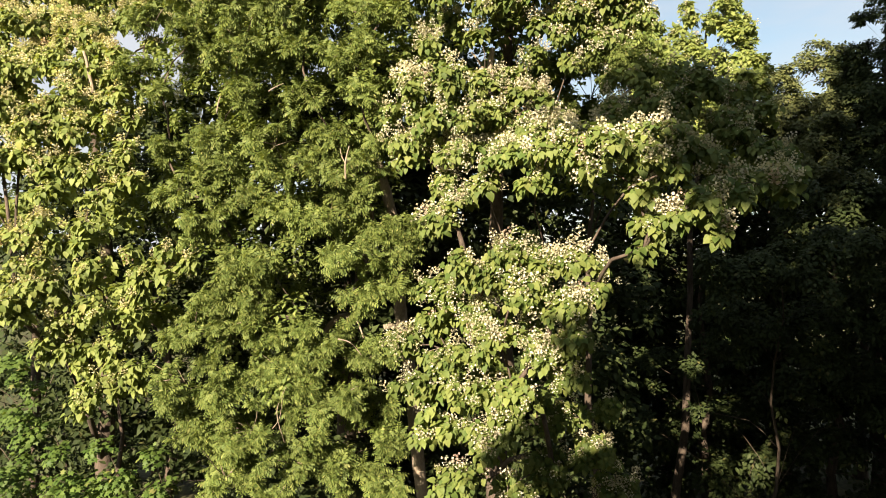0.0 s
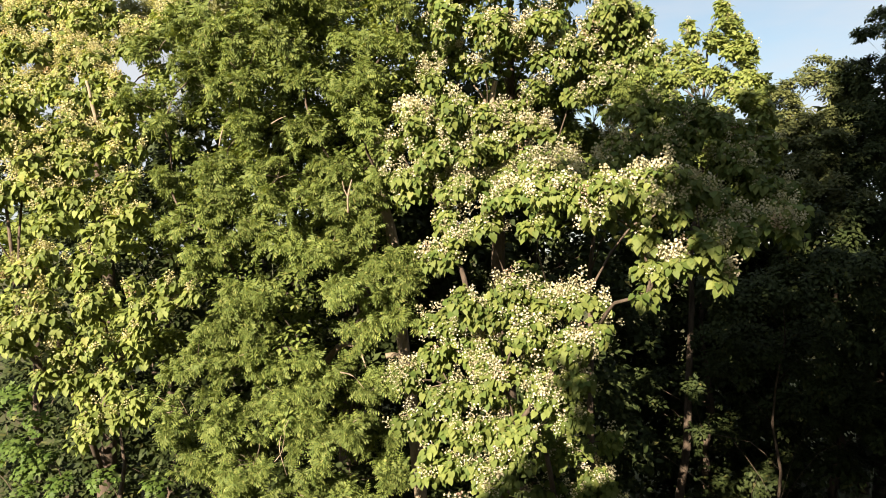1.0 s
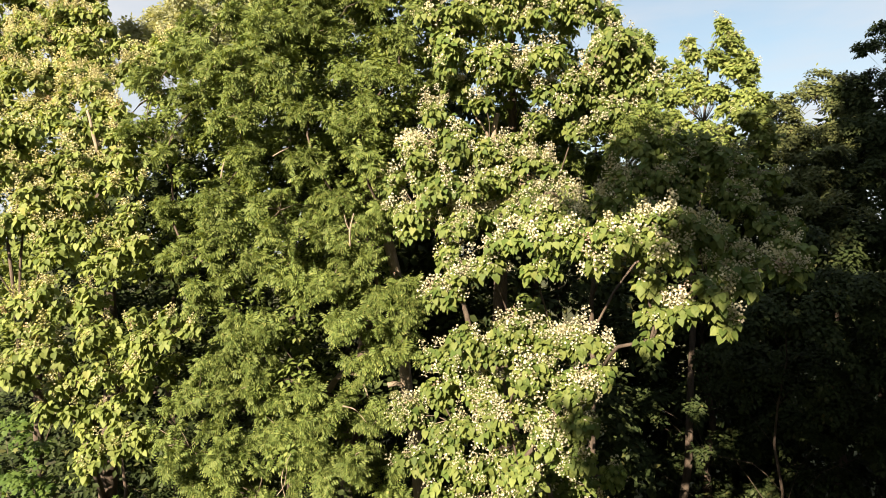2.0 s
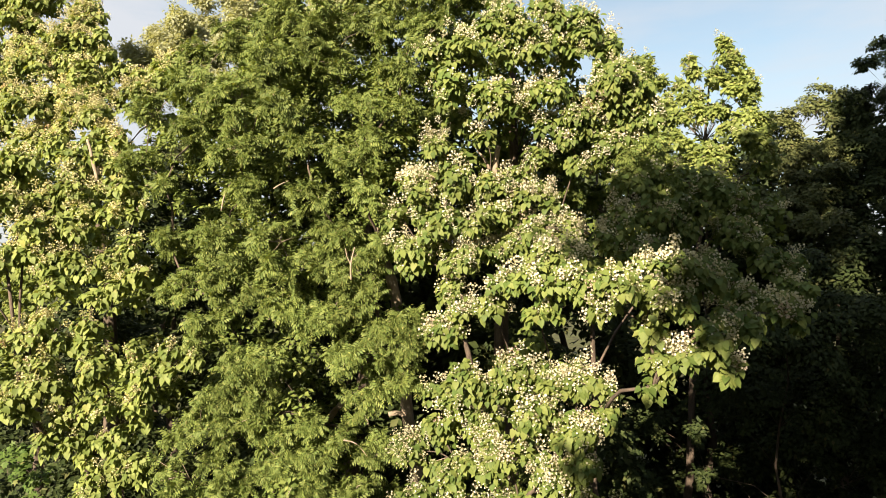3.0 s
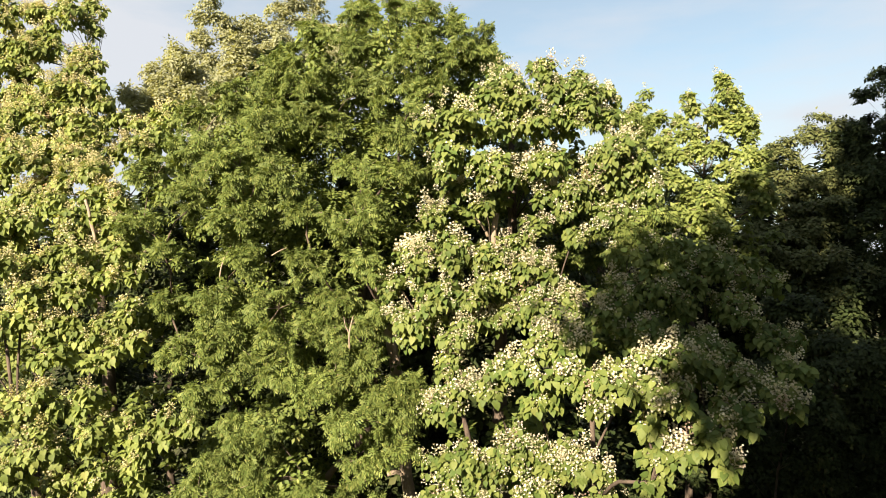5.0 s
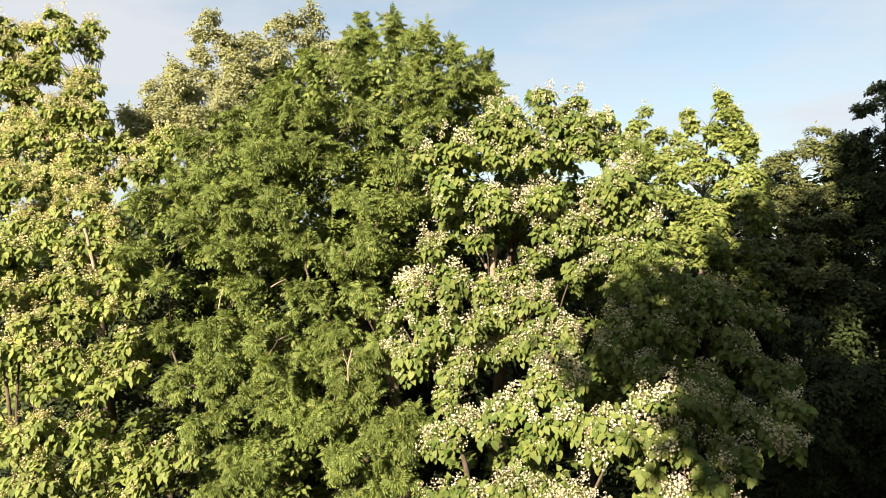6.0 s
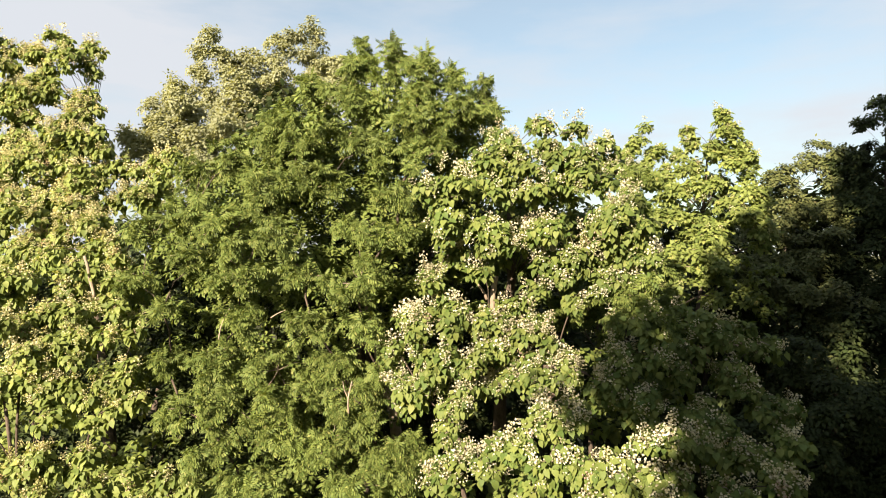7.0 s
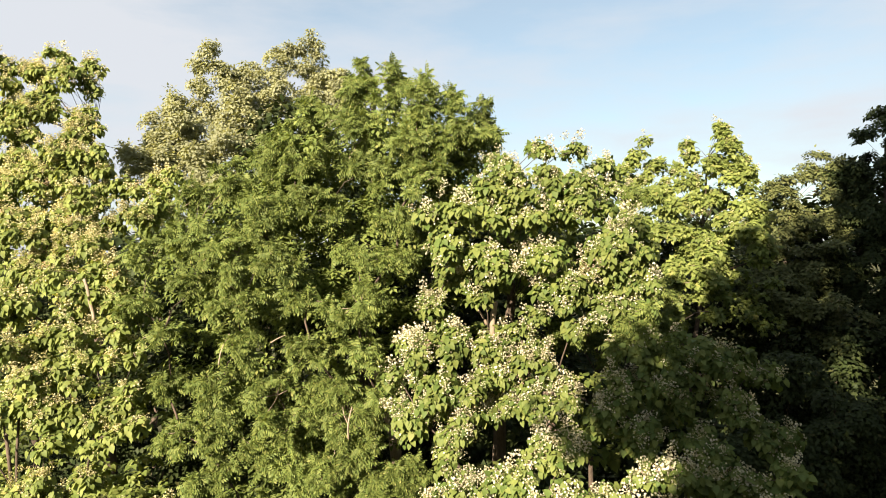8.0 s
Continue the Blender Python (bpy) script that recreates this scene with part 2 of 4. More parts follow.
def blossom_cluster(count, seed, lobes):
    """An upright panicle: bell-shaped flowers on a loose cone, joined by their stalk."""
    rng = random.Random(seed)
    rim = []
    for i in range(lobes):
        a = 2 * math.pi * i / lobes
        r = 0.5 if i % 2 or lobes < 8 else 0.34
        rim.append((r * math.cos(a), r * math.sin(a), 0.3 if r > 0.4 else 0.24))
    bell = np.array([(0, 0, -0.35)] + rim)
    around = np.array([(0, i + 1, (i + 1) % lobes + 1) for i in range(lobes)])
    verts = [np.array([(0.012, 0, 0.1 * i) for i in range(-3, 11)]), np.array([(-0.012, 0.01, 0.4)])]
    tris, k = [(i, i + 1, 14) for i in range(0, 13, 2)], 15
    for i in range(count):
        h = (i + 0.5) / count
        a = i * 2.4 + rng.uniform(-0.4, 0.4)
        r = (0.62 * (1 - 0.7 * h) + 0.05) * rng.uniform(0.5, 1.1)
        m = Matrix.Translation((r * math.cos(a), r * math.sin(a), h + rng.uniform(-0.12, 0.12))) @ Euler((0, radians(rng.uniform(30, 90)), a)).to_matrix().to_4x4()
        v, f = moved((bell, around), m @ Matrix.Scale(rng.uniform(0.17, 0.27), 4))
        verts.append(v)
        tris += [tuple(int(q) + k for q in t) for t in f]
        at = min(12, max(0, int(h * 10) + 1))
        tris.append((at, at + 1, k))
        k += lobes + 1
    return np.concatenate(verts), np.array(tris)


PANICLE = blossom_cluster(16, 3, 10)
LIGHT_PANICLE = blossom_cluster(11, 4, 4)


def tube(points, radii, sides=7):
    """A tapered, closed limb along points."""
    verts, faces = [], []
    n = len(points)
    for i, (p, r) in enumerate(zip(points, radii)):
        d = (points[min(i + 1, n - 1)] - points[max(i - 1, 0)]).normalized()
        a = d.orthogonal().normalized() if abs(d.z) < 0.9 else d.cross(Vector((0, 1, 0))).normalized()
        b = d.cross(a)
        for k in range(sides):
            t = 2 * math.pi * k / sides
            verts.append(p + (a * math.cos(t) + b * math.sin(t)) * r)
    for i in range(n - 1):
        for k in range(sides):
            j = (k + 1) % sides
            faces.append((i * sides + k, i * sides + j, (i + 1) * sides + j, (i + 1) * sides + k))
    faces.append(tuple(reversed(range(sides))))
    faces.append(tuple(range((n - 1) * sides, n * sides)))
    return verts, faces


# ------------------------------------------------------------ trees


def wood(tree, foot, top, clumps, girth, bark, rng, label, limb=0.0058):
    """Trunk and limbs: each foliage clump hangs on the nearest limb below it."""
    foot, top = Vector(foot), Vector(top)
    stem = []
    for i in range(9):
        h = i / 8
        p = foot.lerp(top, h)
        bend = math.sin(h * math.pi) * 0.25
        stem.append(p + Vector((bend * rng.uniform(-1, 1), bend * rng.uniform(-1, 1), 0)))
    radii = [girth * (1.25 if i == 0 else 1 - 0.82 * i / 8) for i in range(9)]
    trunk = child("trunk", mesh_of("trunk", *tube(stem, radii, 12), bark), tree, label)
    nodes = [(p, None, i) for i, p in enumerate(stem[2:])]
    order = sorted(clumps, key=lambda c: (Vector(c[:3]) - foot.lerp(top, 0.55)).length)
    links = []
    for c in order:
        goal = Vector(c[:3])
        best, cost = 0, 1e9
        for k, (p, parent, root) in enumerate(nodes):
            d = goal - p
            value = d.length + 2.0 * max(0, 0.6 * math.hypot(d.x, d.y) - d.z) + (0 if parent is None else 0.25 * (p - foot.lerp(top, 0.5)).length)
            if value < cost:
                best, cost = k, value
        nodes.append((goal, best, nodes[best][2]))
        links.append((len(nodes) - 1, best))
    load = [0] * len(nodes)
    for k in range(len(nodes) - 1, -1, -1):
        if nodes[k][1] is not None:
            load[k] += 1
            load[nodes[k][1]] += load[k]
    limbs = {}
    for k, parent in links:
        a, b = nodes[parent][0], nodes[k][0]
        span = (b - a).length
        mid = a.lerp(b, 0.5) + Vector((rng.uniform(-0.1, 0.1) * span, rng.uniform(-0.1, 0.1) * span, 0.12 * span))
        r1 = min(girth * 0.5, limb * math.sqrt(load[k] + 0.3))
        r0 = min(girth * 0.55, r1 * 1.25)
        pts = [a, a.lerp(mid, 0.55) + Vector((0, 0, 0.03 * span)), mid, mid.lerp(b, 0.5), b]
        limbs.setdefault(nodes[k][2], []).append(tube(pts, [r0, r0 * 0.97, (r0 + r1) / 2, r1, r1 * 0.8], 6))
    for pieces in limbs.values():
        verts, faces = [], []
        for v, f in pieces:
            k = len(verts)
            verts += v
            faces += [tuple(i + k for i in face) for face in f]
        child("limb", mesh_of("limb", verts, faces, bark), trunk)


TO_LIGHT = np.array(SUNWARD)   # sprays and leaves turn to the light


def shoots(clumps, density, rng, outward, squash=0.85, fill=0.25, spray=1.0, lift=0.55, tufts=3.0):
    """Shoot tips in flat, domed sprays set over the upper and outer skin of each clump. Returns places, the ways that they point, and each spray's clump and middle."""
    pos, way, stalks = [], [], []
    for x, y, z, r in clumps:
        n = max(8, int(density * r ** 1.8))
        rs = min(0.34, 0.3 * r + 0.06) * spray
        m = max(4, int(tufts * (r / rs) ** 1.5))
        d = unit(rng.normal(size=(m * 3, 3)))
        lean = unit(np.array([x, y, 0]) - np.array([*outward, 0]))
        over = np.interp(z, [13.5, 15.5], [lift, min(lift, 0.35)])   # high boughs are leafy all round
        score = d[:, 2] * over + d @ lean * 0.5 + d @ TO_LIGHT * 0.35 + rng.uniform(-0.5, 0.5, m * 3)
        d = d[np.argsort(-score)[:m]]
        far = np.where(rng.uniform(size=m) < fill, rng.uniform(0.2, 0.65, m), rng.uniform(0.72, 1.0, m))
        mid = np.array([x, y, z]) + d * (r * far)[:, None] * np.array([1, 1, np.interp(z, [13.5, 15.5], [squash, max(squash, 0.7)]) if squash > 0.3 else squash]) + rng.normal(size=(m, 3)) * (0.16 * r)
        up = unit(d * 0.75 + np.array([0, 0, 0.7]) + rng.normal(size=(m, 3)) * 0.25)
        which = rng.integers(0, m, n)
        a, rho = rng.uniform(0, 2 * math.pi, n), np.sqrt(rng.uniform(0, 1, n))
        e1 = unit(np.cross(up, rng.normal(size=(m, 3))))
        e2 = np.cross(up, e1)
        out = e1[which] * np.cos(a)[:, None] + e2[which] * np.sin(a)[:, None]
        wide = rs * rng.uniform(0.7, 1.25, m)[which]
        pos.append(mid[which] + out * (rho * wide)[:, None] - up[which] * (0.5 * rho ** 2 * wide)[:, None] + rng.normal(size=(n, 3)) * 0.03)
        way.append(unit(up[which] + out * (rho * 0.7)[:, None] + rng.normal(size=(n, 3)) * 0.2))
        stalks += [((x, y, z), tuple(q)) for q in mid]
    return np.concatenate(pos), np.concatenate(way), stalks


def clustered(clumps, core, part, apart, seed, flat=1.0):
    """Breaks round clumps into a core with three smaller side clumps each."""
    rng = random.Random(seed)
    out = []
    for x, y, z, r in clumps:
        out.append((x, y, z, r * core))
        turn = rng.uniform(0, 6.3)
        for i in range(3):
            a = turn + 2.094 * i + rng.uniform(-0.5, 0.5)
            e = r * apart * rng.uniform(0.8, 1.15)
            out.append((x + e * math.cos(a), y + r * rng.uniform(-0.6, 0.1), z + e * math.sin(a) * flat, r * part * rng.uniform(0.8, 1.2)))
    return out


def tiers(clumps, seed):
    """Breaks clumps into thin, level tiers of foliage with air between them."""
    rng = random.Random(seed)
    out = []
    for x, y, z, r in clumps:
        for i in (-1, 0, 1):
            a, e = rng.uniform(0, 6.3), r * rng.uniform(0.25, 0.7)
            out.append((x + e * math.cos(a), y + 0.7 * e * math.sin(a) - 0.15, z + (i * 0.72 + rng.uniform(-0.12, 0.12)) * r, r * rng.uniform(0.48, 0.72)))
    return out


def twigs(tree, stalks, rng, bark):
    """Thin bare twigs from each clump's middle to its sprays."""
    verts, faces = [], []
    for a, b in stalks:
        a, b = Vector(a), Vector(b)
        bow = a.lerp(b, 0.5) + Vector((rng.uniform(-0.05, 0.05), rng.uniform(-0.05, 0.05), rng.uniform(-0.02, 0.08)))
        v, f = tube([a, bow, b], [0.012, 0.009, 0.004], 3)
        k = len(verts)
        verts += v
        faces += [tuple(i + k for i in face) for face in f]
    child("twig", mesh_of("twig", verts, faces, bark), tree, kind="stuff")


def whorls(pos, way, rng, per, size, reach, hang, vary=0.25, rise=(-0.1, 0.7), facing=(0.6, 0.7, 0.35, 0.6), scatter=0.3):
    """Leaves round each shoot tip, spreading and hanging; facing: how far they turn outward, up, along the shoot and to the light."""
    n = len(pos)
    ref = unit(np.cross(way, rng.normal(size=(n, 3))))
    other = np.cross(way, ref)
    outward, up, shoot, light = facing
    out = []
    for i in range(per):
        a = 2 * math.pi * (i + rng.uniform(-0.3, 0.3, n)) / per
        side = ref * np.cos(a)[:, None] + other * np.sin(a)[:, None]
        away = unit(side + way * rng.uniform(*rise, n)[:, None])
        base = pos + away * reach * rng.uniform(0.5, 1.2, n)[:, None] - way * (reach * 1.2 * rng.uniform(0, 1, n))[:, None]
        along = unit(away * 0.75 + np.array([0, 0, -1.0]) * (hang * rng.uniform(0.6, 1.3, n))[:, None] + rng.normal(size=(n, 3)) * 0.2)
        face = unit(away * outward + np.array([0, 0, up]) + way * shoot + TO_LIGHT * light + rng.normal(size=(n, 3)) * scatter)
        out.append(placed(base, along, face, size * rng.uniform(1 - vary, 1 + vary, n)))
    return np.concatenate(out)


def singles(tree, name, template, places, material, count, rng, rest, light=None, label=""):
    """The foremost pieces as objects of their own, the others in one mesh."""
    front = np.argsort(places[:, 1, 3] + rng.uniform(0, 1.2, len(places)))
    if count:
        me = spread(name, template, np.eye(4)[None], material)
        for k in front[:count]:
            ob = child(name, me, tree)
            ob.matrix_local = Matrix(places[k].tolist())
    child(rest, spread(rest, light or template, places[front[count:]], material), tree, label, kind="stuff")


def bare_limb(tree, points, thick, thin, bark, name="limb"):
    """A bare limb seen between the leaves, eased along a few points."""
    pts = [Vector(p) for p in points]
    if len(pts) == 2:
        pts.insert(1, pts[0].lerp(pts[1], 0.5) + Vector((0.02, 0, 0.02)))
    fine = []
    for i in range(len(pts) - 1):
        a, b = pts[i], pts[i + 1]
        before, after = pts[max(i - 1, 0)], pts[min(i + 2, len(pts) - 1)]
        for k in range(4):
            t = k / 4
            fine.append(0.5 * (2 * a + (b - before) * t + (2 * before - 5 * a + 4 * b - after) * t * t + (3 * a - before - 3 * b + after) * t ** 3))
    fine.append(pts[-1])
    n = len(fine) - 1
    fine = [p + noise.noise_vector(p * 3) * thick * 0.5 for p in fine]
    radii = [(thick + (thin - thick) * i / n) * (1 + 0.25 * noise.noise(fine[i] * 9)) for i in range(n + 1)]
    child(name, mesh_of(name, *tube(fine, radii, 8), bark), tree)


def rooted(name, foot, label, category, group=""):
    tree = new(name)
    tree.empty_display_size = 0.5
    return tagged(tree, label, category, group)


def shaded_core(tree, inner, density, rng, foot, template, material, size):
    """The sparse leaves deep inside a crown."""
    pos, way, stalks = shoots(inner, density, rng, foot, fill=0.7)
    child("inner_foliage", spread("inner_foliage", template, whorls(pos, way, rng, 7, size, size * 0.5, 0.4), material), tree, kind="stuff")


def catalpa(foot, top, girth, clumps, seed, label, bloom, density=480, own=0, inner=(), blade=0.104, petals=BLOSSOM, green=CATALPA_LEAF, squash=0.65, lift=0.75, loose=0.15, mass=MASS_BLADE, hang=0.75, crown=1.0, lower=1.0, shaded=(), tufts=2.4):
    rng, pyr = np.random.default_rng(seed), random.Random(seed)
    tree = rooted("catalpa_tree", foot, label, "tree", "flowering catalpas")
    wood(tree, foot, top, clumps, girth, BARK, pyr, "grey-brown furrowed catalpa trunk")
    pos, way, stalks = shoots(clumps, density, rng, foot[:2], squash, loose, 1.0, lift, tufts)
    shaded_core(tree, inner, density * 0.16, rng, foot[:2], FAR_BLADE, green, blade * 1.15)
    twigs(tree, stalks, pyr, PALE_BARK)
    leaves = whorls(pos, way, rng, 5, blade, blade * 0.7, hang, 0.32, (-0.2, 0.6), (0.75 * min(1, hang * 1.4), 0.45 + 0.6 * (0.75 - hang), 0.2, 1.0), 0.35)
    singles(tree, "leaf", CATALPA_BLADE, leaves, green, own, rng, "foliage", mass, "drooping heart-shaped yellow-green catalpa leaves")
    patch = np.array([0.5 + 1.1 * noise.noise(Vector(q) * 1.1) for q in pos.tolist()])   # some boughs bloom more than others
    pick = (rng.uniform(size=len(pos)) < bloom * 2 * np.clip(patch, 0.3, 0.8) * np.interp(pos[:, 2], [8, 12, 13.6, 15], [lower, 1, 1, crown])) & (way[:, 2] > 0.1)
    for x, y, z, r in shaded:   # boughs out of the sun bloom thinly
        pick &= (np.linalg.norm(pos - (x, y, z), axis=1) > 1.3 * r) | (rng.uniform(size=len(pos)) < 0.6)
    p = pos[pick] + rng.normal(size=(pick.sum(), 3)) * (0.07, 0.07, 0.09)
    w = unit(way[pick] * 0.8 + TO_LIGHT * 0.25 + np.array([0, 0, 0.45]))
    side = unit(np.cross(w, rng.normal(size=w.shape)))
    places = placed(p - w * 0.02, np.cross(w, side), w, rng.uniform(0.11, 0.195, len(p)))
    singles(tree, "panicle", PANICLE, places, petals, min(own // 2, len(places) // 2), rng, "blossom", LIGHT_PANICLE, "upright clusters of creamy white bell flowers")
    return tree


def pinnate(foot, top, girth, clumps, seed, label, density=300, own=0, inner=()):
    rng, pyr = np.random.default_rng(seed), random.Random(seed)
    tree = rooted("ash_tree", foot, label, "tree", "feathery green trees")
    wood(tree, foot, top, clumps, girth, BARK, pyr, "brown ridged trunk", 0.006)
    pos, way, stalks = shoots(clumps, density, rng, foot[:2], 0.8, 0.2, 0.5, 0.7, 1.2)
    if inner:
        shaded_core(tree, inner, density * 0.75, rng, foot[:2], PLAIN, PINNATE_LEAF, 0.115)
    twigs(tree, stalks, pyr, PALE_BARK)
    leaves = whorls(pos, way, rng, 7, 0.175, 0.02, 0.25, 0.35, (0.0, 0.7), (0.1, 0.9, 0.35, 0.55), 0.3)
    singles(tree, "leaf", PINNATE, leaves, PINNATE_LEAF, own, rng, "foliage", label="feathery mid-green leaves in hanging sprays")
    return tree


def small_leaved(name, foot, top, girth, clumps, seed, label, template, material, size, density, bark=BARK, category="tree", group="", per=7, hang=0.4, squash=0.85, loose=0.4, lift=0.55):
    rng, pyr = np.random.default_rng(seed), random.Random(seed)
    tree = rooted(name, foot, label, category, group)
    wood(tree, foot, top, clumps, girth, bark, pyr, "")
    pos, way, stalks = shoots(clumps, density, rng, foot[:2], squash, loose, 1.0, lift)
    leaves = whorls(pos, way, rng, per, size, size * 0.7, hang)
    singles(tree, "leaf", template, leaves, material, 0, rng, "foliage")
    return tree


# ------------------------------------------------------------ ground
def make_ground():
    bm = bmesh.new()
    steps = [-1500, -400, -150, -60] + list(range(-40, 61, 4)) + [90, 150, 400, 1500]
    grid = [[bm.verts.new((x, y, 0.25 * noise.noise(Vector((x * 0.08, y * 0.08, 0))) if abs(x) < 61 and abs(y) < 61 else 0)) for x in steps] for y in steps]
    for j in range(len(steps) - 1):
        for i in range(len(steps) - 1):
            bm.faces.new((grid[j][i], grid[j][i + 1], grid[j + 1][i + 1], grid[j + 1][i]))
    me = bpy.data.meshes.new("ground")
    bm.to_mesh(me)
    bm.free()
    me.materials.append(SOIL)
    tagged(new("ground", me), "shaded woodland floor of leaf litter and grass", "ground", kind="structure")


make_ground()

# ------------------------------------------------------------ the blooming catalpa in the middle
CAT_TOP = [
    (1.80, 12.30, 16.66, 0.19), (2.83, 13.53, 16.81, 0.23), (3.40, 13.80, 16.43, 0.36), (1.01, 11.24, 16.11, 0.44), (1.72, 10.95, 15.89, 0.45),
    (2.23, 10.79, 15.81, 0.34), (2.71, 10.90, 15.42, 0.19), (0.55, 11.00, 15.68, 0.37), (-0.23, 10.88, 15.28, 0.33), (0.45, 10.91, 15.09, 0.56),
    (1.32, 10.91, 15.38, 0.56), (2.22, 11.01, 15.39, 0.56), (3.73, 13.89, 15.88, 0.52), (3.65, 12.72, 15.21, 0.41), (0.06, 10.82, 14.70, 0.41),
    (0.83, 10.75, 14.56, 0.45), (1.71, 10.88, 14.60, 0.51), (2.64, 11.10, 14.60, 0.54), (1.76, 11.40, 16.42, 0.17),
]
CAT_GAPS = [
    (2.82, 10.68, 14.84, 0.46), (3.15, 10.76, 14.56, 0.41), (3.25, 10.84, 14.12, 0.36), (3.01, 10.85, 14.26, 0.39), (2.74, 11.13, 13.96, 0.35),
    (-0.14, 10.92, 13.82, 0.19), (1.21, 11.22, 13.25, 0.25), (0.64, 10.83, 13.91, 0.17), (2.07, 10.72, 13.84, 0.26), (1.55, 10.81, 13.54, 0.21),
    (2.78, 10.70, 13.55, 0.21), (2.16, 10.69, 13.41, 0.19), (0.16, 11.08, 14.21, 0.22), (2.09, 10.81, 14.12, 0.43), (2.56, 10.78, 13.69, 0.36),
    (1.72, 10.96, 14.02, 0.32), (3.04, 10.94, 13.77, 0.28),
]
CAT_MID = [
    (-0.43, 10.85, 13.05, 0.46), (0.15, 10.84, 13.15, 0.44), (0.74, 10.90, 12.95, 0.36), (1.43, 10.96, 12.79, 0.47), (1.90, 10.85, 12.47, 0.27),
    (-0.86, 10.84, 12.57, 0.25), (-0.13, 10.68, 12.41, 0.51), (0.48, 10.58, 12.34, 0.33), (-0.42, 10.65, 11.85, 0.45), (0.24, 10.51, 11.79, 0.38),
    (0.10, 10.43, 11.30, 0.24), (1.48, 10.59, 12.24, 0.35), (2.05, 10.62, 12.19, 0.23), (0.94, 11.01, 12.54, 0.38), (1.13, 10.89, 11.98, 0.34),
    (0.74, 10.85, 11.89, 0.27),
]
CAT_FORK = [
    (1.42, 9.05, 11.78, 0.34), (0.92, 8.85, 11.43, 0.32), (0.62, 9.09, 11.17, 0.20), (1.65, 8.16, 11.48, 0.35), (2.05, 7.74, 11.48, 0.31),
    (2.49, 7.82, 11.42, 0.26), (1.28, 8.61, 11.12, 0.24), (1.92, 7.79, 11.21, 0.19), (1.78, 9.23, 11.91, 0.29), (2.83, 8.01, 11.31, 0.24),
    (2.46, 7.98, 10.95, 0.17), (3.22, 8.00, 10.81, 0.23), (2.59, 8.02, 10.52, 0.26), (2.99, 8.04, 10.59, 0.30), (3.37, 8.10, 10.49, 0.23),
    (2.55, 7.97, 10.20, 0.14), (3.76, 8.33, 10.98, 0.28), (4.40, 8.55, 11.04, 0.31), (0.33, 10.11, 10.97, 0.24), (0.01, 10.15, 10.70, 0.32),
    (0.36, 9.71, 10.07, 0.24), (3.10, 8.50, 11.62, 0.26), (3.45, 8.70, 11.50, 0.26), (2.60, 8.15, 11.74, 0.20), (2.92, 8.25, 11.72, 0.20),
]
CAT_LOW = [
    (0.99, 9.51, 10.12, 0.38), (1.56, 9.37, 10.04, 0.31), (1.99, 9.06, 10.01, 0.28), (0.66, 9.78, 9.77, 0.32), (-0.04, 10.48, 9.55, 0.33),
    (2.16, 8.91, 9.65, 0.20), (1.20, 9.21, 9.55, 0.39), (1.72, 8.91, 9.41, 0.38), (0.51, 10.26, 9.11, 0.47), (-0.13, 10.59, 8.98, 0.35),
    (-0.51, 10.50, 8.61, 0.37), (0.15, 10.16, 8.49, 0.46), (0.90, 9.54, 8.85, 0.44), (1.51, 9.11, 8.74, 0.38), (1.87, 8.85, 9.02, 0.28),
    (-0.40, 10.19, 8.03, 0.34), (0.40, 9.73, 7.95, 0.41), (1.08, 9.59, 8.07, 0.35), (1.85, 9.16, 8.41, 0.29), (-0.04, 9.92, 7.37, 0.40),
    (0.65, 9.52, 7.40, 0.40), (1.07, 9.54, 7.65, 0.25), (0.31, 9.62, 6.68, 0.41),
]
CAT_SIDE = [
    (3.29, 10.63, 13.04, 0.43), (4.02, 10.55, 13.00, 0.46), (4.62, 10.63, 12.80, 0.43), (2.85, 10.43, 12.46, 0.42), (3.63, 10.27, 12.32, 0.49),
    (4.64, 10.27, 12.13, 0.49), (5.08, 10.04, 11.65, 0.44), (4.02, 9.86, 11.62, 0.47), (3.10, 10.02, 11.84, 0.40), (4.98, 9.51, 11.22, 0.38),
    (2.51, 10.18, 12.06, 0.32), (4.25, 9.41, 11.25, 0.38), (5.26, 10.79, 12.58, 0.34),
]
CAT_UNDER = [
    (2.13, 11.04, 7.25, 0.44), (2.62, 11.04, 6.66, 0.44), (1.90, 10.86, 6.43, 0.47), (2.79, 10.94, 7.47, 0.25), (1.09, 10.50, 6.27, 0.37),
    (3.07, 11.22, 5.90, 0.39),
]
CAT_INNER = [(1.9, 12.4, 15.3, 0.9), (0.9, 12.3, 15.6, 0.8), (2.4, 12.3, 14.7, 0.8), (0.3, 12.8, 13.5, 1.2), (2.3, 12.8, 13.4, 1.2), (1.3, 13.4, 15.0, 1.3), (3.4, 12.9, 14.4, 1.0), (1.2, 12.4, 14.6, 1.3), (1.0, 12.2, 12.6, 1.2), (2.2, 11.4, 11.4, 1.2), (1.2, 11.6, 9.6, 1.2), (1.0, 11.4, 7.8, 1.1), (3.6, 11.6, 11.6, 1.1)]
middle = catalpa((1.15, 12.6, 0), (1.25, 12.2, 15.6), 0.3, CAT_TOP + CAT_GAPS + CAT_MID + CAT_FORK + CAT_LOW + CAT_SIDE + CAT_UNDER, 11,
        "catalpa tree covered in white flower clusters, heart-shaped yellow-green leaves", 0.39, own=280, inner=CAT_INNER, crown=0.45, lower=0.7, shaded=CAT_SIDE)

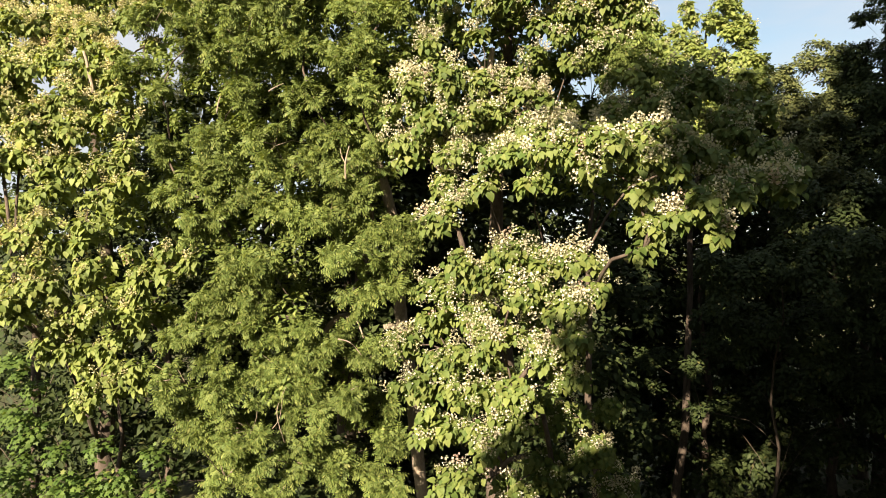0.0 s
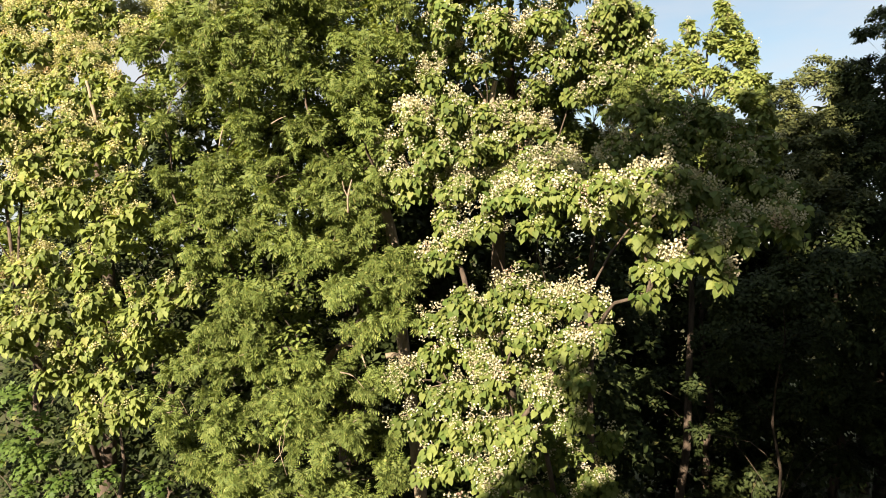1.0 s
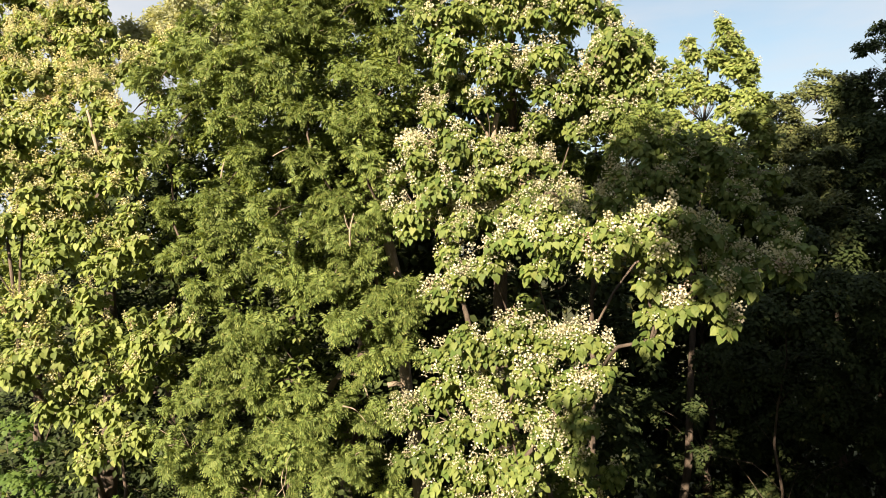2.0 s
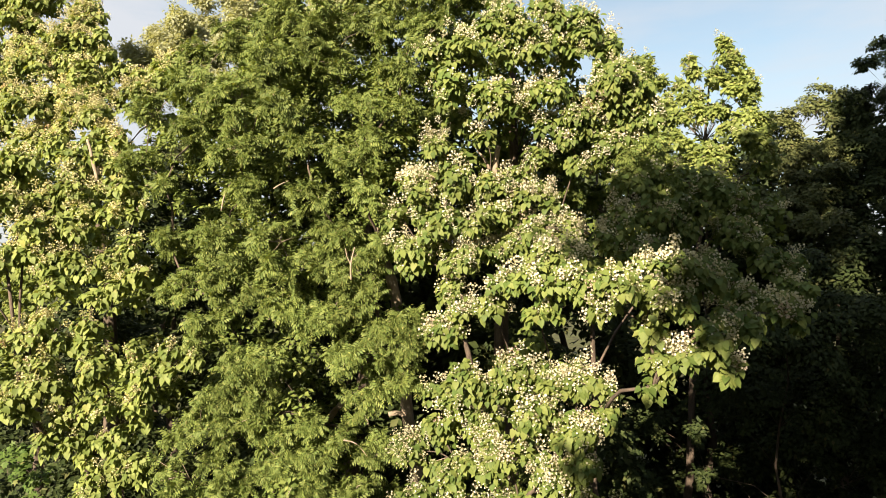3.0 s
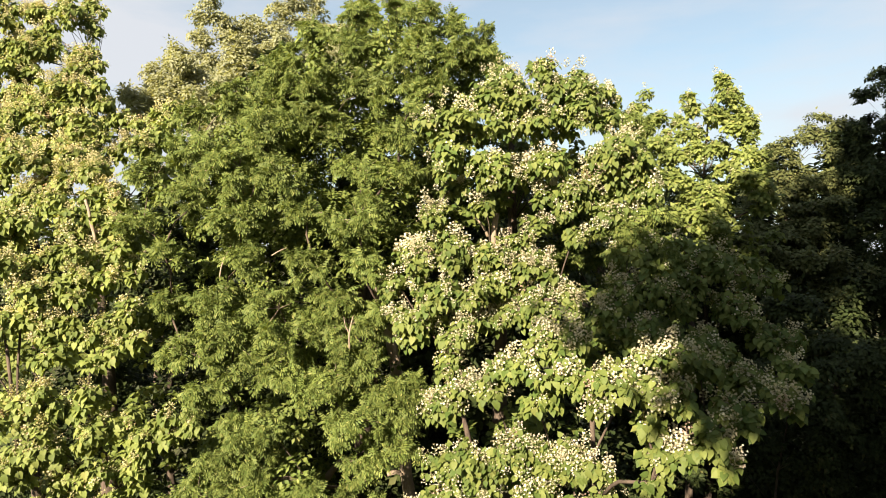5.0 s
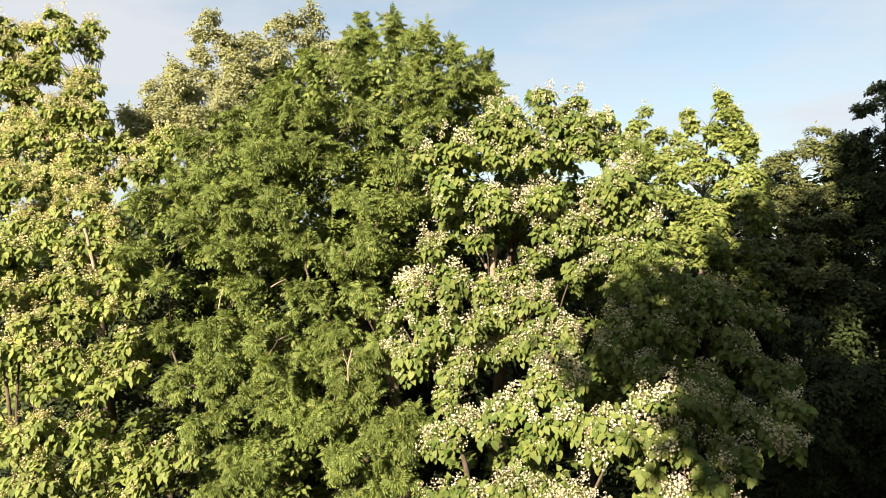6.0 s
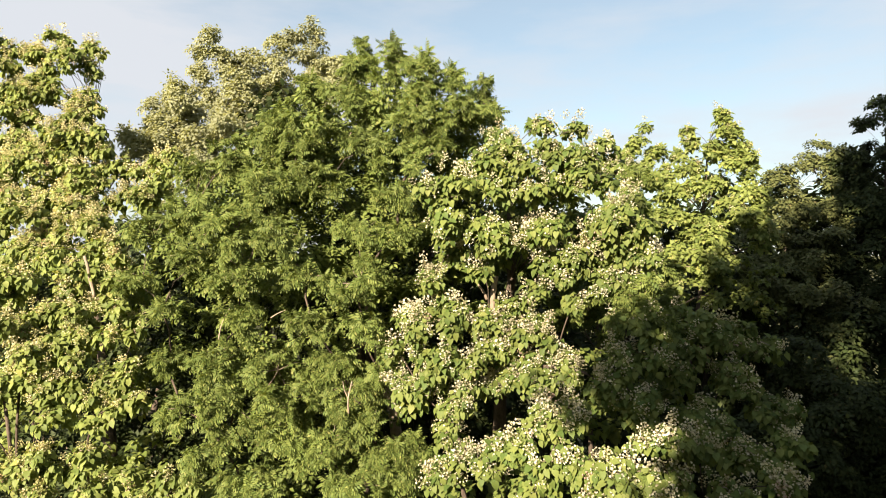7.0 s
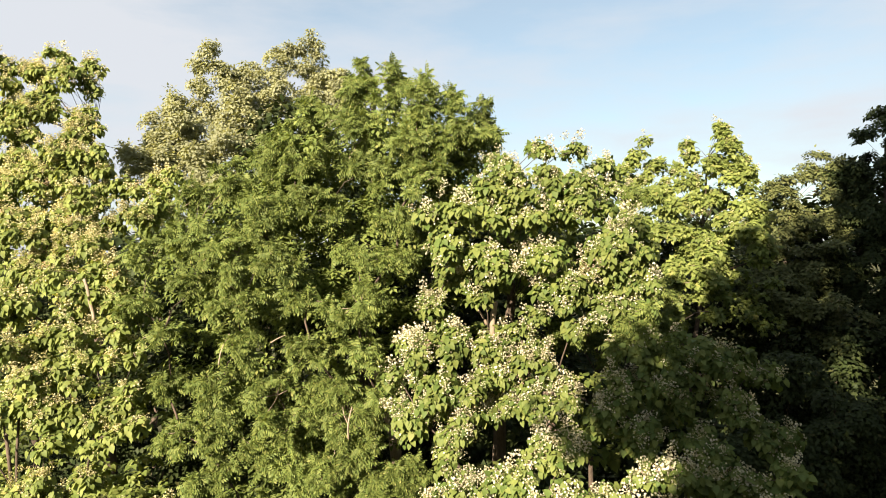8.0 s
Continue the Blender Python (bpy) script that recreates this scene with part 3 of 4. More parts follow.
for points, thick, thin in [
    ([(0.88, 11.20, 12.70), (0.84, 11.20, 13.20), (0.89, 11.20, 13.75)], 0.06, 0.045), ([(0.74, 11.20, 13.35), (0.66, 11.20, 13.52), (0.52, 11.20, 13.68)], 0.03, 0.015), ([(1.15, 11.10, 12.90), (1.30, 11.10, 13.16), (1.53, 11.10, 13.49), (1.65, 11.10, 13.81)], 0.036, 0.016), ([(-1.17, 12.75, 8.64), (-0.95, 12.75, 8.66), (-0.74, 12.75, 8.45)], 0.06, 0.035),
    ([(0.3, 12.9, -0.1), (-0.45, 12.85, 5.6), (-0.78, 12.8, 8.5), (-1.03, 12.75, 10.9), (-1.43, 12.8, 12.5), (-1.6, 12.9, 13.6)], 0.15, 0.08),
]:
    bare_limb(middle, points, thick, thin, PALE_BARK)

# ------------------------------------------------------------ the tall catalpa beside it
LEFT_TOP = [
    (-10.27, 16.81, 19.36, 0.56), (-11.15, 16.77, 19.35, 0.50), (-9.20, 16.64, 19.49, 0.25), (-10.98, 16.30, 18.34, 0.54), (-9.81, 16.29, 18.34, 0.90),
    (-10.45, 15.94, 17.41, 0.81), (-9.01, 15.66, 17.36, 0.65), (-10.55, 15.47, 16.36, 0.85), (-9.21, 15.30, 16.34, 0.91), (-8.29, 15.25, 16.82, 0.45),
    (-7.98, 15.30, 16.21, 0.54), (-6.82, 15.30, 16.14, 0.54), (-8.68, 17.70, 17.24, 0.36), (-9.49, 14.47, 15.22, 0.86), (-8.18, 14.22, 15.21, 0.76),
    (-6.84, 14.35, 15.34, 0.64), (-8.82, 13.65, 14.22, 0.81), (-7.47, 13.41, 14.22, 0.74), (-8.55, 12.70, 13.34, 0.72), (-7.59, 12.80, 13.33, 0.73), (-9.20, 16.55, 18.95, 0.28),
]
LEFT_MID = [
    (-6.64, 12.73, 13.68, 0.42), (-7.89, 12.20, 12.52, 0.73), (-6.86, 12.12, 12.65, 0.58), (-6.14, 12.19, 12.85, 0.35), (-7.78, 11.56, 11.81, 0.65),
    (-6.97, 11.74, 11.76, 0.63), (-6.12, 11.74, 11.77, 0.43),
]
LEFT_LOW = [
    (-6.07, 11.63, 11.35, 0.42), (-7.40, 11.29, 10.41, 0.53), (-6.57, 11.60, 10.31, 0.54), (-7.42, 11.48, 9.60, 0.51), (-6.51, 11.68, 9.58, 0.51),
    (-5.49, 11.73, 9.90, 0.42), (-4.75, 11.46, 9.99, 0.29), (-7.88, 11.70, 9.17, 0.36), (-5.86, 11.84, 9.10, 0.44), (-7.27, 12.07, 8.81, 0.49),
    (-7.15, 12.24, 8.24, 0.44), (-6.38, 12.23, 8.35, 0.42), (-6.62, 12.26, 7.58, 0.48), (-5.91, 12.16, 7.77, 0.29), (-6.82, 12.14, 7.39, 0.25),
]
LEFT_INNER = [(-8.1, 14.6, 12.2, 0.9), (-10.3, 14.8, 10.6, 1.0), (-8.2, 15.2, 9.2, 1.0), (-10.6, 15.2, 9.0, 1.0), (-10.5, 16.8, 16.0, 1.6), (-10.6, 16.6, 13.6, 1.6), (-10.2, 16.0, 11.0, 1.6), (-5.3, 15.6, 10.6, 1.3), (-5.4, 15.8, 13.2, 1.3), (-5.4, 15.6, 8.2, 1.3), (-9.2, 16.3, 15.7, 1.3), (-8.2, 15.4, 13.5, 1.6), (-7.6, 15.0, 11.0, 1.5), (-7.0, 14.8, 8.6, 1.4)]
left_one = catalpa((-8.9, 17.3, 0), (-9.4, 17.0, 17.4), 0.3, clustered(LEFT_TOP, 0.85, 0.5, 0.85, 1) + clustered(LEFT_MID + LEFT_LOW, 0.68, 0.42, 0.9, 1), 12,
        "tall sunlit catalpa with pale flower clusters and yellow-green leaves", 0.37, own=260, inner=LEFT_INNER, blade=0.12, petals=CREAM_BLOSSOM, green=YELLOW_LEAF, density=330, tufts=2.1, squash=0.5, lift=0.9, loose=0.1, lower=0.3)

bare_limb(left_one, [(-6.91, 12.50, 13.30), (-6.99, 12.50, 13.75), (-7.10, 12.50, 14.12)], 0.04, 0.025, PALE_BARK)

# ------------------------------------------------------------ the feathery green tree between them
PIN_CREST = [
    (-1.90, 14.05, 18.36, 0.30), (-1.09, 12.96, 17.95, 0.34), (-0.32, 12.29, 17.75, 0.20), (-1.70, 13.23, 17.81, 0.65), (-0.73, 12.71, 17.47, 0.58),
    (0.18, 12.72, 17.42, 0.37), (0.81, 13.62, 17.42, 0.34), (-2.60, 13.02, 17.21, 0.60), (-1.62, 12.61, 16.92, 0.64), (-0.48, 12.22, 16.73, 0.63),
    (0.40, 12.31, 16.74, 0.54), (0.92, 12.75, 16.90, 0.29), (-3.36, 12.77, 16.59, 0.58), (-2.60, 12.96, 16.31, 0.66),
    (-1.88, 13.90, 18.72, 0.17), (-1.14, 12.95, 18.40, 0.18), (-0.34, 12.80, 18.18, 0.16), (0.19, 12.80, 17.80, 0.17), (0.83, 13.30, 17.68, 0.17),
]
PIN_TOP = [
    (-1.33, 11.98, 16.18, 0.45), (-0.36, 11.82, 15.93, 0.46), (-4.08, 12.54, 15.98, 0.54), (-4.84, 12.47, 15.66, 0.39), (-3.22, 11.85, 15.43, 0.56),
    (-2.21, 12.12, 15.45, 0.47), (-0.92, 11.57, 15.15, 0.36), (-0.87, 11.60, 14.57, 0.36), (-0.05, 13.23, 15.88, 0.42), (-0.23, 13.42, 14.82, 0.40),
    (-2.93, 12.44, 16.16, 0.49), (-2.74, 12.05, 15.55, 0.44), (-3.23, 11.50, 14.90, 0.42), (-3.17, 12.93, 16.78, 0.41),
]
PIN_MID = [
    (-4.65, 11.73, 14.96, 0.48), (-3.68, 11.33, 14.63, 0.53), (-2.95, 11.24, 14.40, 0.38), (-1.55, 11.66, 14.51, 0.44), (-5.61, 12.22, 14.49, 0.44),
    (-4.53, 11.44, 13.93, 0.54), (-3.60, 11.39, 13.79, 0.55), (-2.47, 11.34, 13.72, 0.51), (-1.44, 11.21, 13.65, 0.51), (-5.73, 12.02, 13.53, 0.38),
    (-5.22, 11.73, 13.08, 0.29), (-3.62, 11.31, 12.90, 0.43), (-2.33, 11.21, 12.84, 0.42), (-1.42, 11.06, 12.80, 0.46), (-5.27, 12.21, 12.09, 0.38),
    (-4.09, 11.61, 12.13, 0.50), (-3.00, 11.41, 12.07, 0.52), (-1.88, 11.47, 12.07, 0.52), (-1.16, 11.32, 11.99, 0.33),
]
PIN_LOW = [
    (-4.85, 11.71, 11.31, 0.43), (-3.84, 11.49, 11.50, 0.58), (-2.80, 11.44, 11.59, 0.58), (-1.79, 11.52, 11.71, 0.56), (-1.37, 11.40, 11.21, 0.34),
    (-3.90, 11.36, 10.59, 0.57), (-2.99, 11.42, 10.79, 0.55), (-2.10, 11.53, 10.79, 0.58), (-1.28, 11.52, 10.40, 0.42), (-0.87, 11.59, 10.50, 0.35),
    (-3.73, 11.47, 9.78, 0.57), (-3.19, 11.38, 9.93, 0.42), (-1.67, 11.40, 10.04, 0.56), (-0.99, 11.79, 9.76, 0.46), (-1.33, 11.58, 9.37, 0.47),
    (-4.11, 11.66, 9.15, 0.50), (-3.39, 11.37, 9.53, 0.40), (-3.32, 11.64, 8.93, 0.37),
]
PIN_SKIRT = [
    (-4.50, 11.60, 8.65, 0.53), (-3.73, 11.78, 8.51, 0.55), (-3.06, 11.68, 8.56, 0.36), (-4.72, 11.65, 7.72, 0.58), (-3.89, 11.65, 7.69, 0.60),
    (-2.98, 11.73, 7.88, 0.61), (-2.30, 11.74, 8.08, 0.43), (-1.45, 12.11, 8.00, 0.44), (-2.34, 11.66, 7.15, 0.64), (-1.47, 12.29, 7.07, 0.53),
    (-3.43, 11.49, 6.91, 0.63), (-4.58, 11.56, 6.70, 0.55), (-0.98, 11.69, 6.63, 0.39), (-2.63, 11.62, 6.23, 0.69), (-1.72, 11.69, 6.10, 0.60),
    (-3.94, 11.49, 6.00, 0.68), (-0.96, 11.44, 5.91, 0.39),
]
PIN_EDGE = [
    (-1.87, 11.6, 8.46, 0.34), (-2.49, 11.6, 8.80, 0.3), (-1.25, 11.6, 8.30, 0.36), (-3.2, 11.5, 9.03, 0.36), (-0.73, 11.6, 10.16, 0.38),
    (-0.83, 11.6, 9.54, 0.36), (-0.52, 11.7, 10.58, 0.28), (-2.6, 11.6, 7.6, 0.42), (-1.7, 11.6, 7.5, 0.42),
]
PIN_INNER = [(-2.8, 15.2, 15.0, 1.4), (-3.6, 15.4, 13.0, 1.4), (-1.2, 15.0, 14.2, 1.3), (-4.3, 14.4, 14.6, 1.4), (-3.6, 14.8, 16.0, 1.3), (-5.0, 14.2, 12.8, 1.2), (-1.8, 13.8, 16.2, 1.8), (-2.4, 13.4, 13.6, 1.9), (-2.4, 13.0, 10.8, 1.8), (-2.6, 12.8, 8.0, 1.7), (-1.0, 13.0, 13.2, 1.4), (-3.4, 13.4, 14.8, 1.3), (-1.4, 13.2, 15.2, 1.2), (-4.2, 13.2, 11.6, 1.2), (-4.0, 13.2, 9.4, 1.2)]
PIN_BACK = [(x * 1.08, y + 1.7, z - 0.2, r * 1.35) for x, y, z, r in PIN_CREST[7:] + PIN_TOP + PIN_MID] + [(x, y + 0.7, z - 0.35, r * 1.1) for x, y, z, r in PIN_CREST]
feathery = pinnate((-2.2, 14.2, 0), (-1.6, 14.4, 18.6), 0.3, PIN_CREST + PIN_TOP + PIN_MID + PIN_LOW + PIN_SKIRT + PIN_EDGE, 13,
        "tall dense tree with feathery mid-green pinnate leaves", density=210, own=280, inner=PIN_INNER + PIN_BACK)
for points, thick, thin in [
    ([(-2.44, 13.00, 8.47), (-2.10, 13.00, 8.82), (-1.77, 12.95, 8.80)], 0.075, 0.04), ([(-1.66, 10.95, 11.42), (-1.67, 10.9, 11.70), (-1.60, 10.9, 11.98)], 0.019, 0.01), ([(-1.67, 10.9, 11.68), (-1.74, 10.95, 11.82), (-1.77, 11.0, 11.96)], 0.011, 0.006), ([(-4.03, 11.3, 12.63), (-3.98, 11.3, 12.9), (-3.83, 11.3, 13.19)], 0.016, 0.007), ([(-3.1, 11.3, 13.02), (-2.97, 11.3, 13.1), (-2.83, 11.3, 13.16)], 0.014, 0.006), ([(-3.5, 11.2, 13.97), (-3.4, 11.2, 14.15), (-3.35, 11.2, 14.38)], 0.014, 0.006), ([(-1.77, 12.95, 8.80), (-1.66, 12.9, 8.55), (-1.55, 12.9, 8.2)], 0.025, 0.012),
    ([(-1.81, 11.00, 8.64), (-1.59, 11.00, 8.58), (-1.40, 11.00, 8.36)], 0.014, 0.005), ([(-2.78, 11.15, 6.80), (-2.90, 11.1, 7.35), (-2.72, 11.05, 7.80)], 0.009, 0.004), ([(-2.98, 11.1, 7.05), (-2.84, 11.05, 7.25), (-2.79, 11.05, 7.60)], 0.008, 0.003),
]:
    bare_limb(feathery, points, thick, thin, PALE_BARK)
ASH = [
    (2.79, 10.94, 13.37, 0.38), (3.08, 10.73, 13.53, 0.34), (3.39, 10.64, 13.26, 0.33), (3.58, 10.52, 13.00, 0.28), (3.01, 10.64, 13.03, 0.33),
    (2.56, 12.70, 13.80, 0.36), (4.33, 13.24, 13.76, 0.44), (3.13, 12.70, 12.66, 0.55), (4.21, 12.88, 12.86, 0.52), (2.44, 12.64, 12.90, 0.44),
    (3.78, 12.99, 14.12, 0.34), (3.63, 13.29, 14.94, 0.53), (2.99, 13.08, 14.12, 0.50), (4.11, 13.70, 15.80, 0.36), (2.08, 13.26, 13.76, 0.46),
    (1.37, 13.26, 13.99, 0.46),
]
pinnate((3.4, 14.2, 0), (3.3, 14.0, 13.6), 0.13, ASH, 14, "slender half-shaded tree with feathery leaves behind the catalpa", density=180)

# ------------------------------------------------------------ further trees
FAR = [
    (6.47, 21.25, 17.94, 0.45), (7.81, 20.78, 17.68, 0.51), (8.87, 20.22, 18.32, 0.39), (8.93, 20.35, 17.53, 0.64), (9.50, 20.22, 17.24, 0.39),
    (7.01, 20.86, 17.13, 0.66), (8.12, 20.39, 16.89, 0.71), (6.26, 20.86, 16.95, 0.66), (9.13, 19.81, 16.48, 0.56), (6.86, 19.90, 15.95, 0.73),
    (8.09, 19.43, 15.58, 0.78), (9.24, 19.30, 15.57, 0.54), (6.17, 19.39, 14.88, 0.71), (7.03, 18.92, 14.71, 0.76), (8.12, 18.71, 14.71, 0.75),
    (9.16, 18.79, 14.71, 0.53), (6.46, 17.81, 13.75, 0.56), (7.75, 17.84, 13.43, 0.63), (6.24, 17.22, 12.94, 0.39), (9.70, 19.53, 15.67, 0.41),
    (9.46, 19.22, 15.05, 0.41), (7.27, 17.86, 13.75, 0.47),
]
FAR_SPIRE = [(8.95, 20.3, 18.55, 0.16), (9.05, 20.2, 18.1, 0.3), (8.75, 20.3, 17.6, 0.26), (9.3, 20.1, 17.2, 0.32)]   # the leader above the crown, in whorls
FAR_INNER = [(8.7, 20.6, 16.4, 0.9), (8.4, 20.2, 15.2, 0.8), (7.4, 21.6, 15.4, 1.8), (8.8, 21.6, 14.0, 1.8), (7.0, 21.2, 12.2, 1.8), (9.8, 21.0, 12.4, 1.6)]
catalpa((7.4, 20.8, 0), (8.5, 20.4, 17.6), 0.16, FAR_SPIRE + tiers(FAR, 5), 15, "broad catalpa with layered yellow-green leaves and few flowers", 0.04, density=330, blade=0.125, inner=FAR_INNER, petals=CREAM_BLOSSOM, green=YELLOW_LEAF, squash=0.2, lift=0.8, mass=FAR_BLADE, hang=0.3)
PALE = [
    (-4.68, 21.94, 21.67, 0.44), (-5.42, 21.74, 21.41, 0.43), (-7.46, 20.67, 20.43, 0.67), (-6.59, 20.83, 20.10, 0.60), (-5.81, 21.38, 20.44, 0.69),
    (-4.38, 21.89, 20.58, 0.71), (-3.77, 21.78, 20.35, 0.51), (-8.09, 20.40, 19.26, 0.73), (-6.82, 20.42, 19.09, 0.77), (-5.68, 20.93, 19.38, 0.79),
    (-4.66, 21.38, 19.48, 0.69), (-8.70, 20.12, 18.66, 0.58), (-8.96, 19.72, 17.84, 0.39), (-6.97, 18.40, 17.83, 0.72), (-6.57, 20.22, 18.14, 0.76),
    (-7.57, 17.51, 17.21, 0.57), (-3.60, 21.93, 19.41, 0.79), (-7.52, 17.95, 17.75, 0.64), (-6.80, 17.34, 16.87, 0.62), (-6.16, 17.95, 17.11, 0.64),
    (-7.92, 17.09, 16.92, 0.52), (-6.06, 16.80, 16.36, 0.54), (-6.07, 20.36, 18.16, 0.66),
    (-3.55, 21.9, 20.45, 0.40), (-4.15, 21.8, 19.9, 0.5), (-3.3, 21.9, 19.8, 0.45), (-4.45, 22.0, 18.7, 0.6),
]
PALE_INNER = [(-7.4, 22.0, 16.6, 1.3), (-6.0, 22.6, 17.2, 1.3), (-8.2, 21.4, 15.0, 1.3), (-6.6, 22.0, 14.8, 1.4), (-4.6, 22.8, 17.2, 1.0)]
pale = small_leaved("pale_tree", (-6.3, 22.4, 0), (-5.8, 22.4, 20.5), 0.3, clustered(PALE, 1.05, 0.6, 0.85, 4) + PALE_INNER, 16, "pale grey-green tree with small rounded leaves", PLAIN, PALE_LEAF, 0.112, 380, PALE_BARK)
bare_limb(pale, [(-6.79, 19.20, 16.56), (-7.03, 19.20, 17.04), (-7.10, 19.20, 17.59), (-7.24, 19.20, 18.00)], 0.09, 0.05, PALE_BARK)
BUSH = [
    (-8.27, 12.28, 7.91, 0.47), (-8.05, 12.11, 6.97, 0.52), (-8.10, 12.02, 6.02, 0.54), (-7.20, 11.95, 6.37, 0.28), (-6.50, 12.15, 6.41, 0.27),
    (-6.18, 12.17, 5.75, 0.45), (-7.03, 11.86, 5.74, 0.44), (-5.60, 12.15, 6.30, 0.26), (-7.79, 12.39, 7.44, 0.32), (-5.34, 12.11, 5.65, 0.35),
    (-9.09, 12.35, 6.68, 0.59), (-7.69, 11.88, 5.49, 0.48), (-6.55, 11.95, 5.46, 0.42), (-7.67, 12.11, 6.70, 0.35),
]
small_leaved("maple_tree", (-7.0, 13.8, 0), (-7.0, 13.6, 7.0), 0.14, BUSH, 17, "low green maple with lobed leaves below the catalpa", LOBED, BUSH_LEAF, 0.115, 150, per=5, hang=0.5, squash=0.5, loose=0.1, lift=0.85)
DARK_A = [
    (17.06, 24.46, 19.63, 0.84), (16.03, 24.22, 19.04, 0.39), (17.21, 24.68, 17.80, 1.23), (16.04, 24.57, 17.13, 1.04), (16.48, 23.78, 15.56, 1.42),
    (18.08, 24.81, 18.92, 1.48), (19.07, 24.95, 17.16, 1.73), (17.85, 23.91, 14.93, 1.65), (15.03, 22.87, 13.69, 1.58), (16.00, 21.95, 12.75, 1.73),
    (14.15, 20.68, 11.75, 1.23), (15.87, 24.14, 19.02, 0.25),
]
small_leaved("oak_tree", (17.0, 24.6, 0), (17.2, 24.6, 19.0), 0.34, DARK_A, 18, "tall oak in deep shade, leaf colour darkened for it", PLAIN, SHADE_LEAF, 0.14, 350, group="shaded woodland trees")
DARK_B = [
    (14.95, 25.52, 17.68, 0.95), (13.59, 25.52, 16.88, 0.95), (13.56, 24.64, 15.59, 1.16), (15.40, 24.78, 15.60, 1.42), (15.90, 25.58, 17.23, 1.05),
    (11.87, 23.48, 14.92, 0.87), (12.90, 22.71, 13.90, 1.30), (11.48, 21.56, 12.78, 1.02), (12.47, 20.65, 12.13, 1.18), (11.18, 22.51, 13.50, 0.93),
    (15.89, 25.20, 18.09, 0.37),
]
small_leaved("oak_tree", (13.6, 25.4, 0), (13.6, 25.2, 16.0), 0.3, DARK_B, 19, "rounded oak with sunlit top and shaded sides", PLAIN, OAK_LEAF, 0.14, 360, group="shaded woodland trees")
DARK_C = [
    (7.42, 16.09, 9.64, 1.08), (8.88, 16.14, 9.64, 1.17), (10.72, 16.77, 10.07, 1.39), (8.42, 17.60, 8.02, 1.09), (9.76, 17.18, 7.91, 1.25),
    (10.99, 16.72, 8.12, 1.30), (8.46, 19.49, 7.08, 0.44), (9.04, 20.41, 4.93, 0.37), (10.10, 20.33, 3.68, 0.33), (11.12, 18.69, 5.88, 1.25),
    (12.08, 17.65, 5.80, 1.18), (5.72, 17.50, 7.09, 0.46), (5.41, 17.50, 5.53, 0.41), (9.03, 16.41, 11.53, 0.74), (6.81, 17.28, 6.97, 0.31),
    (7.03, 17.26, 5.82, 0.28),
]
small_leaved("understorey_tree", (9.0, 17.6, 0), (9.2, 17.2, 9.5), 0.07, DARK_C, 20, "shaded understorey tree with sparse leaves, coloured darker for the shade", PLAIN, SHADE_LEAF, 0.13, 300, group="shaded woodland trees")


# ------------------------------------------------------------ the wood all round
def woodland_tree(seed, height, spread_by, size, density):
    rng = random.Random(seed)
    clumps = []
    for i in range(38):
        h = 0.05 + 0.91 * (i + 0.5) / 38
        wide = spread_by * math.sin(math.pi * min(1, h * 0.9 + 0.12)) ** 0.6
        a = i * 2.4
        clumps.append((wide * math.cos(a) * 0.7, wide * math.sin(a) * 0.7, h * height, rng.uniform(1.0, 1.4)))
    return small_leaved("woodland_tree", (0, 0, 0), (0.2, 0.1, height * 0.92), 0.2, clumps, seed, "leafy tree in the shaded wood, leaf colour darkened for shade", PLAIN, SHADE_LEAF, size, density, group="wood around", per=7)


